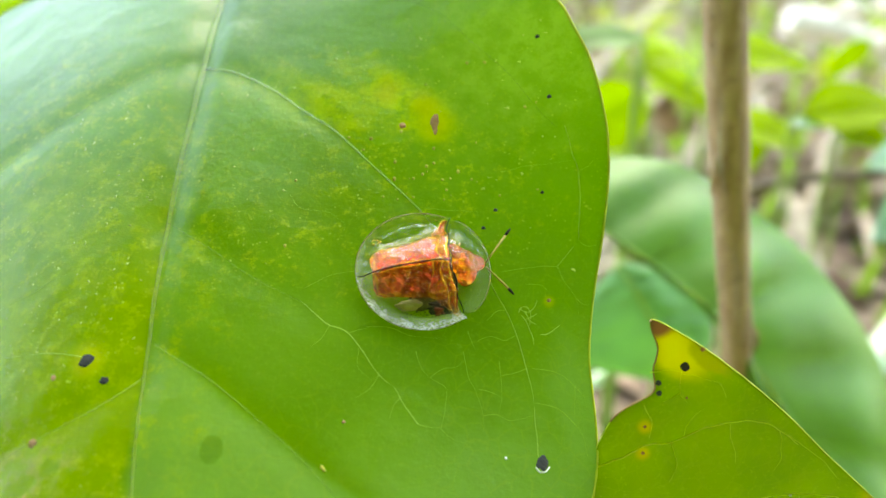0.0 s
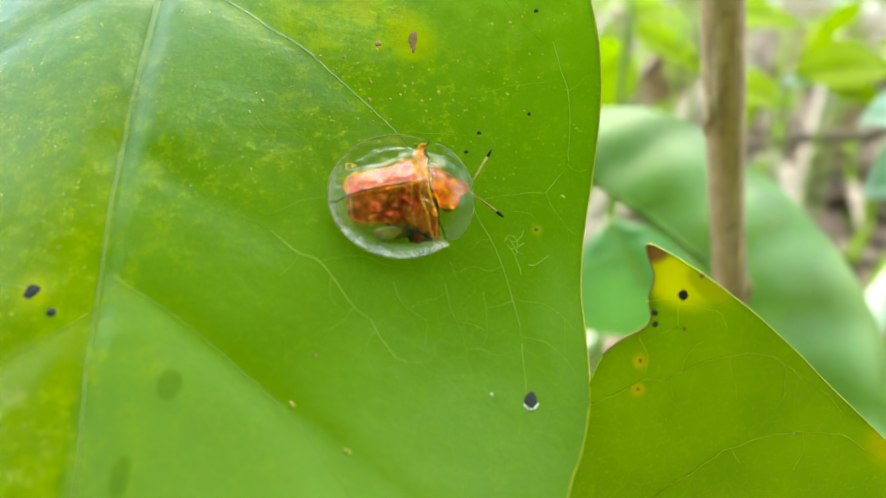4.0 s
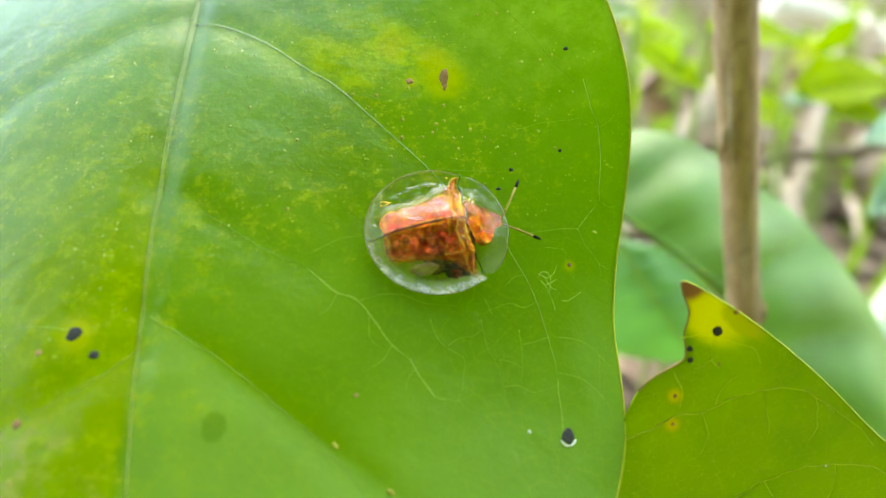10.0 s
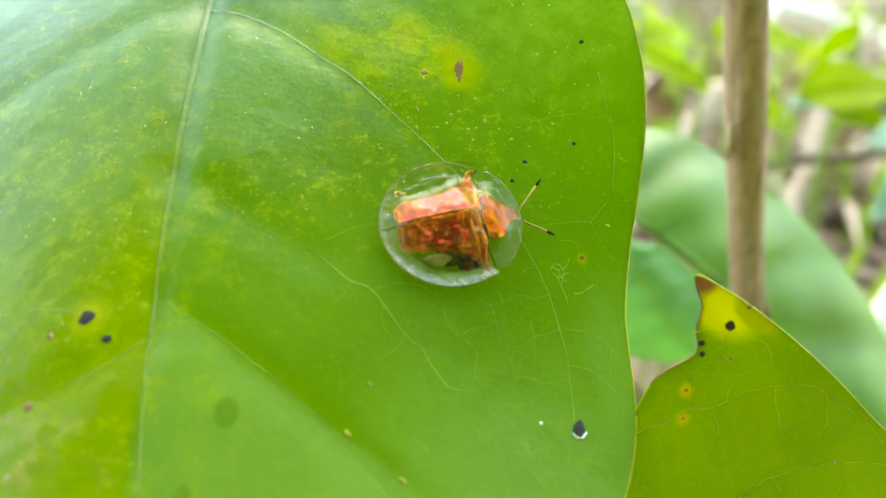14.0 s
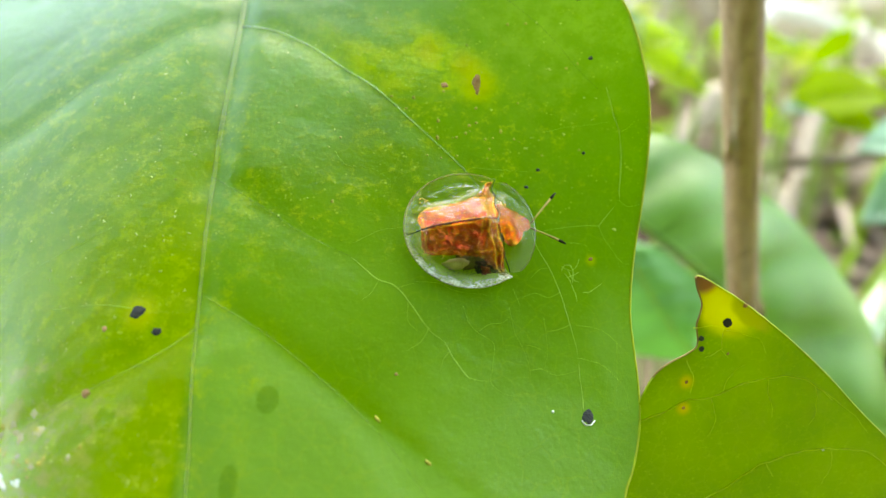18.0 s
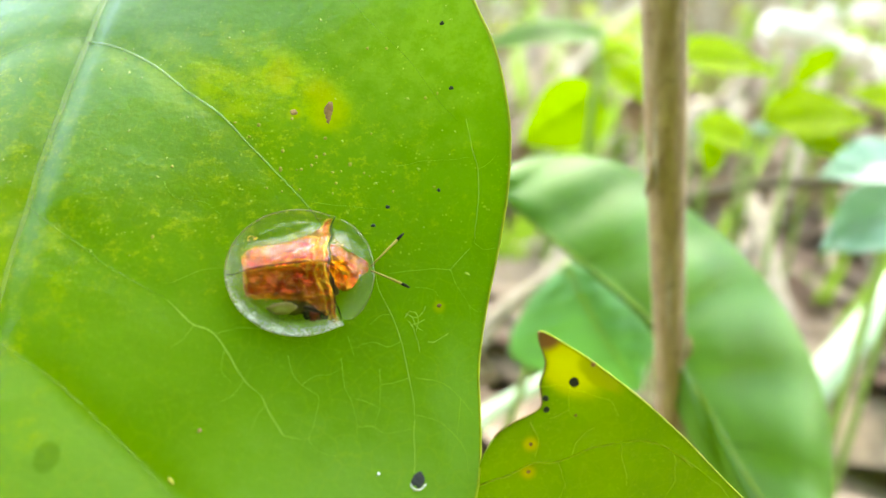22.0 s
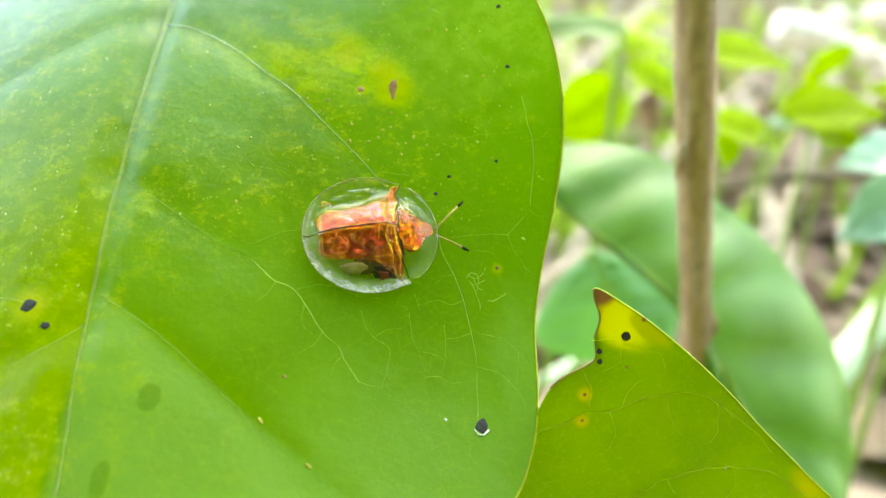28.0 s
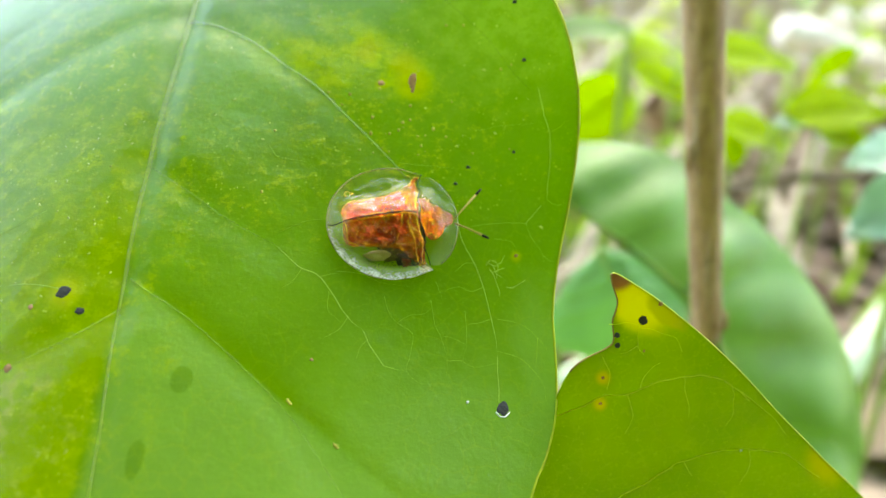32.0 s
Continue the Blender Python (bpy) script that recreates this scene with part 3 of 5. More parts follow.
SIDE_VEINS = [
    [(-1.87, 1.42), (-1.59, 1.35), (-1.30, 1.21), (-1.03, 1.02), (-0.81, 0.88), (-0.55, 0.64), (-0.18, 0.29), (0.02, 0.05)],
    [(-1.90, 0.18), (-1.73, 0.09), (-1.52, -0.03), (-1.32, -0.16), (-1.11, -0.27), (-0.94, -0.35)],
    [(-1.83, -0.61), (-1.53, -0.77), (-1.32, -0.91), (-1.10, -1.08), (-0.88, -1.26), (-0.67, -1.46), (-0.50, -1.67), (-0.1, -2.15)],
    [(-1.90, 2.35), (-1.4, 2.28), (-0.66, 2.08), (-0.11, 1.90), (0.20, 1.60), (0.49, 1.31), (0.69, 1.04), (0.83, 0.89)],
    [(-1.86, -0.80), (-2.01, -0.91), (-2.16, -1.00), (-2.35, -1.10), (-2.60, -1.24), (-3.0, -1.5), (-3.4, -1.85)],
    [(-1.89, 1.47), (-2.29, 1.37), (-2.73, 1.09), (-3.04, 0.83), (-3.41, 0.53), (-3.97, 0.20), (-4.4, -0.1)],
]
FINE_VEINS = [
    [(0.32, -0.17), (0.35, -0.27), (0.44, -0.43), (0.51, -0.60), (0.57, -0.82), (0.61, -1.00), (0.618, -1.18), (0.627, -1.37)],
    [(0.89, 0.90), (0.93, 0.73), (0.98, 0.56), (0.99, 0.33), (0.976, 0.15), (0.969, 0.065), (0.89, -0.04), (0.816, -0.13)],
    [(-0.94, -0.35), (-0.84, -0.436), (-0.745, -0.50), (-0.627, -0.55), (-0.52, -0.68), (-0.415, -0.82), (-0.32, -0.895), (-0.26, -0.99), (-0.16, -1.125)],
    [(-2.22, -0.68), (-2.5, -0.66), (-2.8, -0.7)],
]
HAIR_VEINS = [
    [(0.816, -0.13), (0.727, -0.124), (0.587, -0.137), (0.40, -0.165)],
    [(0.42, 0.56), (0.57, 0.597), (0.77, 0.62), (0.93, 0.64)], [(-0.93, -0.26), (-0.73, -0.17), (-0.58, -0.15)], [(-0.13, 0.29), (0.10, 0.27), (0.31, 0.26)],
    [(0.816, -0.13), (0.87, -0.24), (0.943, -0.355), (0.96, -0.47)], [(0.969, 0.065), (1.046, 0.015), (1.14, 0.042)],
    [(-0.18, -0.68), (-0.145, -0.784), (-0.083, -0.855), (0.019, -0.925), (0.009, -1.06), (-0.006, -1.16), (0.072, -1.23), (0.16, -1.26)],
    [(0.17, -0.565), (0.22, -0.694)], [(0.137, -0.70), (0.166, -0.856), (0.222, -0.955), (0.265, -1.10), (0.26, -1.20)],
    [(0.244, -0.945), (0.31, -0.957), (0.372, -0.982), (0.392, -1.0)], [(0.385, -0.766), (0.393, -0.893), (0.392, -1.0), (0.37, -1.11)],
    [(-0.51, -0.52), (-0.352, -0.528), (-0.202, -0.588), (-0.017, -0.604)], [(-0.083, -0.855), (0.0, -0.80), (0.09, -0.79), (0.15, -0.75)],
    [(0.62, -1.04), (0.756, -1.075), (0.892, -1.184), (0.95, -1.273), (0.967, -1.394)], [(0.615, -0.82), (0.795, -0.857), (0.913, -0.949), (0.992, -1.041)],
    [(0.589, -0.248), (0.709, -0.264), (0.751, -0.33)], [(-0.627, -0.551), (-0.56, -0.535), (-0.495, -0.531)], [(-0.552, -0.65), (-0.548, -0.767), (-0.463, -0.852)],
    [(-0.274, -0.956), (-0.318, -1.005), (-0.338, -1.087)], [(-1.078, 0.383), (-0.989, 0.285), (-0.796, 0.254), (-0.68, 0.17)],
    [(-0.745, -0.50), (-0.79, -0.58), (-0.86, -0.63)], [(0.51, -0.60), (0.42, -0.63), (0.33, -0.60), (0.22, -0.64)], [(0.57, -0.82), (0.47, -0.85), (0.39, -0.86)],
    [(0.913, -0.949), (0.90, -1.05), (0.892, -1.184)], [(0.265, -1.10), (0.36, -1.10), (0.45, -1.14), (0.61, -1.12)], [(-0.16, -1.125), (-0.08, -1.15), (-0.006, -1.16)],
    [(0.943, -0.355), (1.0, -0.40), (1.05, -0.40)], [(0.44, -0.43), (0.37, -0.44), (0.30, -0.50)],
    [(-2.50, -0.17), (-2.71, -0.29), (-2.90, -0.386), (-3.27, -0.60)], [(-0.42, -0.82), (-0.47, -0.90), (-0.56, -0.95)], [(0.98, 0.56), (1.05, 0.60), (1.10, 0.67)],
]


def bend(x, y):
    a = BEND
    return (a[0] + a[1] * x + a[2] * y + a[3] * x * x + a[4] * x * y + a[5] * y * y
            + a[6] * x ** 3 + a[7] * x * x * y + a[8] * x * y * y + a[9] * y ** 3)


VEIN_SEGS = [(Vector(p), Vector(q), 0.012) for v in SIDE_VEINS[:3] + SIDE_VEINS[4:] for p, q in zip(v, v[1:])]


def blade(x, y):
    """Height of the blade over the leaf's own plane, in centimetres; y up."""
    y = -y
    cx, cy, e = max(x, -3.0), min(max(y, -1.8), 1.8), 0.01
    z = bend(cx, cy)
    if cx != x or cy != y:
        z += (bend(cx + e, cy) - bend(cx - e, cy)) / (2 * e) * (x - cx) + (bend(cx, cy + e) - bend(cx, cy - e)) / (2 * e) * (y - cy)
    h = 5.2 - z
    y = -y
    far = abs(x - interp(y, MIDRIB))
    h -= (0.034 + 0.042 * min(1.0, max(0.0, (y + 0.3) / 1.3))) * math.exp(-(far / 0.12) ** 2)
    near = 9.0
    p = Vector((x, y))
    for a, b, _ in VEIN_SEGS:
        if min(a.x, b.x) - 0.4 < x < max(a.x, b.x) + 0.4 and min(a.y, b.y) - 0.4 < y < max(a.y, b.y) + 0.4:
            ab = b - a
            t = min(1.0, max(0.0, (p - a).dot(ab) / ab.length_squared))
            near = min(near, (p - a - ab * t).length)
    h -= 0.020 * math.exp(-(near / 0.13) ** 2)
    h += 0.012 * noise.noise((x * 1.6, y * 1.6, 0.3)) + 0.003 * noise.noise((x * 6, y * 6, 4.0))
    return h


def wander(line, steps, size):
    """The line drawn smooth, with the small crooks of a living vein."""
    pts = smooth_line([(x, y, 0) for x, y in line], steps)
    return [(p.x + size * noise.noise((p.x * 9, p.y * 9, 1.0)), p.y + size * noise.noise((p.x * 9, p.y * 9, 7.0))) for p in pts]


def beetle_leaf():
    leaf = thing("leaf", LEAF, "broad glossy green leaf with yellow mottling, on its stem", "leaf")
    lo, hi = -4.4, 3.25

    def point(u, v):
        y = lo + (hi - lo) * v
        l, m, r = interp(y, LEFT), interp(y, MIDRIB), interp(y, RIGHT)
        x = m + (r - m) * (2 * u - 1) if u > 0.5 else l + (m - l) * 2 * u
        return x, y, blade(x, y)

    part("blade", sheet(point, 170, 190, thick=0.02), BLADE, leaf)
    on = lambda line, lift: [(x, y, blade(x, y) + lift) for x, y in line]
    mid = [(interp(lo + (hi - lo) * k / 60, MIDRIB), lo + (hi - lo) * k / 60) for k in range(61)]
    broad = [0.013 + 0.019 * min(1.0, max(0.0, (y + 0.9) / 2.2)) for _, y in mid]
    part("midrib", tube([(x, y, blade(x, y) - 0.52 * r) for (x, y), r in zip(mid, broad)], broad, 8), VEIN, leaf, "pale green midrib, bluish towards its base")
    for k, v in enumerate(SIDE_VEINS):
        line = [(p.x, p.y) for p in smooth_line([(x, y, 0) for x, y in v], 5)]
        if k == 0:
            part("side_vein", tube([(x, y, blade(x, y) - 0.55 * (0.0150 - 0.0095 * i / len(line))) for i, (x, y) in enumerate(line)], (0.0150, 0.0055), 8), VEIN_PALE, leaf, "pale bluish side vein")
        else:
            wide = (0, 0.0050, 0.0055, 0.0045, 0.0075, 0.0045)[k]
            part("side_vein", tube(on(line, -0.45 * wide), (wide, 0.7 * wide), 7), VEIN_SIDE, leaf, "pale green side vein")
    for v in FINE_VEINS:
        line = wander(v, 6, 0.006)
        part("fine_vein", tube(on(line, -0.0016), [0.0013 + 0.0021 * math.sin(math.pi * min(1.0, (i + 1) / len(line) * 1.3) ** 0.7) ** 0.6 if i < len(line) * 0.75 else 0.0024 for i in range(len(line))], 5), VEIN_FINE, leaf, "thin yellow vein")
    for v in HAIR_VEINS:
        line = wander(v, 7, 0.007)
        part("hair_vein", tube(on(line, -0.0013), (0.0024, 0.0015), 5), VEIN_HAIR, leaf, "hair-thin pale green vein")
    for table in (RIGHT, LEFT):
        edge = [(interp(lo + (hi - lo) * k / 140, table), lo + (hi - lo) * k / 140) for k in range(141)]
        part("margin", tube(on(edge, -0.009), 0.0115, 8), MARGIN, leaf, "thin yellow-green leaf margin")
    rnd = random.Random(11)
    for x, y, rx, ry, mat, name, turn in (
        (0.655, -1.405, 0.040, 0.043, SPOT_BLACK, "black_spot", 10), (-2.225, -0.695, 0.048, 0.034, SPOT_BLACK, "black_spot", 20),
        (-2.09, -0.81, 0.028, 0.022, SPOT_BLACK, "black_spot", 0), (0.70, 1.58, 0.016, 0.014, SPOT_BLACK, "black_spot", 0),
        (0.78, 1.12, 0.016, 0.014, SPOT_BLACK, "black_spot", 0), (0.72, 0.41, 0.015, 0.011, SPOT_BLACK, "black_spot", 0),
        (0.38, 0.28, 0.016, 0.013, SPOT_BLACK, "black_spot", 0), (0.29, 0.15, 0.015, 0.012, SPOT_BLACK, "black_spot", 0),
        (-2.42, -0.80, 0.018, 0.016, SPOT_BROWN, "brown_spot", 0), (-0.06, 0.945, 0.030, 0.062, SPOT_BROWN, "brown_spot", -5),
        (-0.055, 0.87, 0.012, 0.03, SPOT_BROWN, "brown_spot", -8), (-0.30, 0.915, 0.024, 0.022, SPOT_BROWN, "brown_spot", 0),
        (0.75, -0.365, 0.014, 0.014, SPOT_BROWN, "brown_spot", 0), (-2.47, -1.17, 0.026, 0.024, SPOT_BROWN, "brown_spot", 0),
        (-0.73, -1.33, 0.009, 0.024, SPOT_TAN, "tan_speck", 40), (-0.42, -1.58, 0.009, 0.026, SPOT_TAN, "tan_speck", 50),
        (-0.62, -1.08, 0.010, 0.009, SPOT_BROWN, "brown_spot", 0), (0.41, -1.36, 0.010, 0.009, SPOT_WHITE, "white_fleck", 0),
    ):
        part(name, patch(x, y, rx, ry, blade, 0.006, rnd, 0.22, turn), mat, leaf)
    part("white_rim", tube([(x, y, blade(x, y) + 0.006) for x, y in ((0.605, -1.425), (0.63, -1.455), (0.67, -1.457), (0.70, -1.43))], 0.0048, 5), SPOT_WHITE, leaf)
    for k in range(46):
        x, y = rnd.gauss(-0.12, 0.30), rnd.gauss(0.46, 0.22)
        if k > 30:
            x, y = rnd.uniform(-1.6, 1.0), rnd.uniform(-0.3, 1.6)
        r = rnd.uniform(0.005, 0.013)
        if x < 1.05 and not (abs(x) < 0.5 and y < 0.33):
            part("tan_speck", patch(x, y, r, r * rnd.uniform(0.8, 1.4), blade, 0.004, rnd, 0.3, 0, 2, 8), SPOT_TAN, leaf)
    # pale flecks, thick on the outer half and thinning out towards the tip
    chance = random.Random(8)
    for k in range(190):
        x, y = (chance.uniform(-3.2, -1.95), chance.uniform(-1.7, 1.1)) if k % 2 else (chance.uniform(-1.75, 1.05), chance.uniform(-0.15, 1.75))
        if noise.noise((x * 1.4, y * 1.4, 3.0)) > -0.12 and not (-0.75 < x < 0.55 and y < 0.32) and x < 1.02:
            r = chance.uniform(0.0035, 0.0080)
            part("pale_speck", patch(x, y, r, r * chance.uniform(0.7, 2.0), blade, 0.003, chance, 0.9, chance.uniform(0, 180), 2, 9), SPECK, leaf)
    for k in range(20):
        x, y = (rnd.gauss(-2.88, 0.06), rnd.gauss(-1.67, 0.015)) if k < 5 else (rnd.gauss(-2.85, 0.16), rnd.gauss(-1.50, 0.12))
        size = rnd.uniform(0.010, 0.022)
        part("bleached_speck", patch(x, y, size, size * 0.7, blade, 0.004, rnd, 0.4, rnd.uniform(0, 180), 2, 9), SPOT_WHITE if k < 5 else SPOT_TAN, leaf)
    for x, y, rx, ry, turn in ((-2.93, -1.66, 0.030, 0.014, 110), (-2.905, -1.69, 0.032, 0.016, -35), (-2.955, -1.70, 0.026, 0.012, -30), (-2.80, -1.655, 0.020, 0.014, 20), (-2.84, -1.665, 0.012, 0.008, 60)):
        part("bleached_speck", patch(x, y, rx, ry, blade, 0.005, rnd, 0.3, turn, 2, 12), SPOT_WHITE, leaf)
    for k in range(14):
        x, y, size = rnd.gauss(-2.85, 0.17), rnd.gauss(-1.50, 0.15), rnd.uniform(0.014, 0.034)
        part("tan_speck", patch(x, y, size, size * 0.8, blade, 0.003, rnd, 0.5, rnd.uniform(0, 180), 2, 11), SPOT_PALE, leaf)
    # scuffed fluff near the beetle's head
    for v in ([(0.533, -0.417), (0.593, -0.45), (0.64, -0.411), (0.663, -0.363)], [(0.546, -0.463), (0.586, -0.52), (0.615, -0.596), (0.63, -0.66)], [(0.674, -0.595), (0.734, -0.594), (0.813, -0.546)],
              [(0.57, -0.44), (0.60, -0.50), (0.65, -0.53)], [(0.59, -0.41), (0.61, -0.46), (0.60, -0.53)], [(0.53, -0.44), (0.56, -0.41), (0.60, -0.42)], [(0.56, -0.49), (0.62, -0.48), (0.66, -0.46)]):
        part("scuff", tube(on(wander(v, 9, 0.013), 0.0), (0.0022, 0.0016), 4), VEIN_FINE, leaf, "pale scuffed fibre")
    base = blade(-1.9, 3.25)
    part("petiole", tube(smooth_line([(-1.9, 3.2, base - 0.02), (-1.92, 3.7, base - 0.5), (-1.95, 3.8, base - 1.2), (-1.9, 3.3, base - 2.2)]), (0.06, 0.10), 8), STALK, leaf, "green leaf stalk")
    return leaf


beetle_leaf()


# ---- the torn neighbour ----
def torn(x, y):
    return 5.2 - (4.727 + 0.02 + 0.055 * x - 0.252 * y) + 0.01 * noise.noise((x * 1.5, y * 1.5, 9)) - 0.05 * max(0.0, 1.15 - x)


def torn_leaf():
    leaf = thing("torn_leaf", LEAF, "yellow-green leaf with a torn brown tip and black spots", "leaf")
    upper = smooth_line([(1.350, -0.46, 0), (1.40, -0.475, 0), (1.52, -0.54, 0), (1.72, -0.66, 0), (2.04, -0.89, 0), (2.34, -1.14, 0), (2.65, -1.43, 0), (2.99, -1.73, 0), (3.6, -2.3, 0), (4.1, -3.2, 0), (4.0, -4.2, 0)], 8)
    lower = smooth_line([(1.345, -0.465, 0), (1.36, -0.53, 0), (1.405, -0.64, 0), (1.40, -0.72, 0), (1.385, -0.79, 0), (1.405, -0.92, 0), (1.36, -0.98, 0), (1.22, -1.06, 0), (1.13, -1.14, 0), (1.06, -1.28, 0), (0.96, -1.6, 0), (0.9, -2.3, 0), (1.3, -3.2, 0), (2.4, -4.2, 0), (3.6, -4.6, 0)], 6)
    span = lambda line, s: line[min(len(line) - 1, int(s * (len(line) - 1)))].lerp(line[min(len(line) - 1, int(s * (len(line) - 1)) + 1)], s * (len(line) - 1) % 1)

    def point(u, v):
        s = u ** 1.3
        p = span(upper, s).lerp(span(lower, s), v)
        return p.x, p.y, torn(p.x, p.y)

    part("blade", sheet(point, 110, 60, thick=0.03), TORN, leaf)
    on = lambda line, lift: [(x, y, torn(x, y) + lift) for x, y in line]
    part("margin", tube(on([(p.x, p.y) for p in upper], -0.009), 0.009, 6), MARGIN, leaf, "thin yellow leaf margin")
    part("torn_edge", tube(on([(p.x, p.y) for p in lower[:50]], -0.012), 0.009, 6), DRY, leaf, "dry brown torn edge")
    for v in ([(0.99, -1.49), (1.18, -1.42), (1.35, -1.335), (1.54, -1.30), (1.74, -1.215), (1.93, -1.17), (2.14, -1.166), (2.28, -1.224), (2.42, -1.335)],
              [(1.3, -2.3), (1.58, -2.08), (1.78, -1.95), (1.965, -1.82), (2.19, -1.734), (2.47, -1.70), (2.715, -1.727), (2.846, -1.79), (3.03, -1.917)]):
        part("side_vein", tube(on(wander(v, 6, 0.016), -0.001), (0.0068, 0.0032), 6), VEIN_YELLOW, leaf, "thin yellow vein")
    for v in ([(1.575, -0.80), (1.568, -0.955), (1.623, -1.012)], [(1.57, -0.955), (1.51, -0.995), (1.453, -1.016)], [(1.586, -0.838), (1.70, -0.847), (1.818, -0.89), (1.886, -0.986)],
              [(1.358, -0.806), (1.469, -0.795), (1.585, -0.827)], [(1.538, -1.303), (1.566, -1.391), (1.595, -1.493), (1.55, -1.60)], [(1.342, -1.038), (1.39, -1.154), (1.382, -1.274)],
              [(1.927, -1.171), (1.967, -1.343), (2.002, -1.465)], [(2.003, -1.801), (2.075, -1.907)], [(2.283, -1.224), (2.31, -1.419), (2.27, -1.52)],
              [(2.283, -1.224), (2.50, -1.374), (2.73, -1.578)], [(1.62, -1.27), (1.66, -1.15), (1.75, -1.08)], [(2.47, -1.70), (2.49, -1.85), (2.45, -1.97)]):
        part("hair_vein", tube(on(wander(v, 9, 0.022), -0.0008), (0.0030, 0.0016), 5), VEIN_YELLOW, leaf, "hair-thin yellow vein")
    rnd = random.Random(5)
    for x, y, r, mat, name in ((1.59, -0.775, 0.032, SPOT_BLACK, "black_spot"), (1.42, -0.885, 0.019, SPOT_BLACK, "black_spot"),
                               (1.43, -0.955, 0.019, SPOT_BLACK, "black_spot"), (1.35, -1.19, 0.012, SPOT_BROWN, "brown_spot"),
                               (1.35, -1.38, 0.012, SPOT_BROWN, "brown_spot"), (1.70, -0.655, 0.016, SPOT_BROWN, "brown_spot"),
                               (2.41, -1.71, 0.009, SPOT_WHITE, "white_fleck"), (1.62, -0.99, 0.009, SPOT_BROWN, "brown_spot")):
        part(name, patch(x, y, r, r, torn, 0.005, rnd, 0.2), mat, leaf)
    part("petiole", tube(smooth_line([(4.0, -4.3, torn(4.0, -4.3)), (4.6, -5.6, torn(4.0, -4.3) - 0.5), (4.9, -8.0, -2.0), (4.9, -13.2, -7.6)]), (0.08, 0.12), 8), STALK, leaf, "green leaf stalk")
    return leaf


torn_leaf()


# ---- the plant's own stem, behind the leaf ----
def plant_stem():
    ob = thing("plant_stem", Matrix(), "thin green woody plant stem growing from the soil", "stem")
    top, foot = at(-1.9, 3.6, 7.6), at(-1.9, 3.6, 8.2)
    foot.z = 0
    bm = tube([top / CM, (top * 0.6 + foot * 0.4) / CM + Vector((0.15, 0, 0)), (top * 0.3 + foot * 0.7) / CM, foot / CM - Vector((0, 0, 1))], (0.12, 0.2), 8)
    part("stem", bm, STALK, ob)


plant_stem()


# ---- the beetle ----
OUT_X, OUT_Y = 0.46, 0.42


GOLD_WIDE = [(-0.36, 0.09), (-0.335, 0.145), (-0.28, 0.170), (-0.20, 0.180), (-0.10, 0.190), (0.0, 0.210), (0.08, 0.246), (0.13, 0.284), (0.17, 0.318), (0.21, 0.350), (0.26, 0.36)]
RIDGE = [(-0.47, 0.0), (-0.42, 0.010), (-0.37, 0.055), (-0.32, 0.105), (-0.24, 0.145), (-0.12, 0.180), (0.0, 0.212), (0.06, 0.225), (0.12, 0.205), (0.18, 0.180), (0.26, 0.16)]


def smoothstep(a, b, v):
    t = min(1.0, max(0.0, (v - a) / (b - a)))
    return t * t * (3 - 2 * t)


def dome(x, y):
    """Height of the clear shell of the wing cases: a steep roof over the back, and a flat flared margin round it."""
    y = abs(y)
    wide = min(0.235, interp(x, GOLD_WIDE))
    q = y / wide
    side = (1 - 0.62 * q ** 1.35) * (1 - smoothstep(0.80, 1.35, q)) if q < 1.35 else 0.0
    rim = min(1.2, math.hypot(x / OUT_X, y / OUT_Y))
    return 0.062 + interp(x, RIDGE) * max(0.0, side) - 0.012 * math.exp(-((rim - 0.86) / 0.07) ** 2) + 0.014 * smoothstep(0.92, 1.0, rim)


def collar(x, y):
    """Height of the neck shield."""
    r = math.hypot((x - 0.19) / 0.20, y / 0.17)
    rim = min(1.2, math.hypot(x / OUT_X, y / OUT_Y))
    return 0.060 + 0.135 / (1 + r ** 3.2) + 0.010 * smoothstep(0.9, 1.0, rim)


def crack(y):
    """Where the wing cases meet the neck shield."""
    return 0.165 + 0.075 * min(1.0, abs(y) / 0.36) ** 1.3 + 0.008 * math.sin(y * 38)


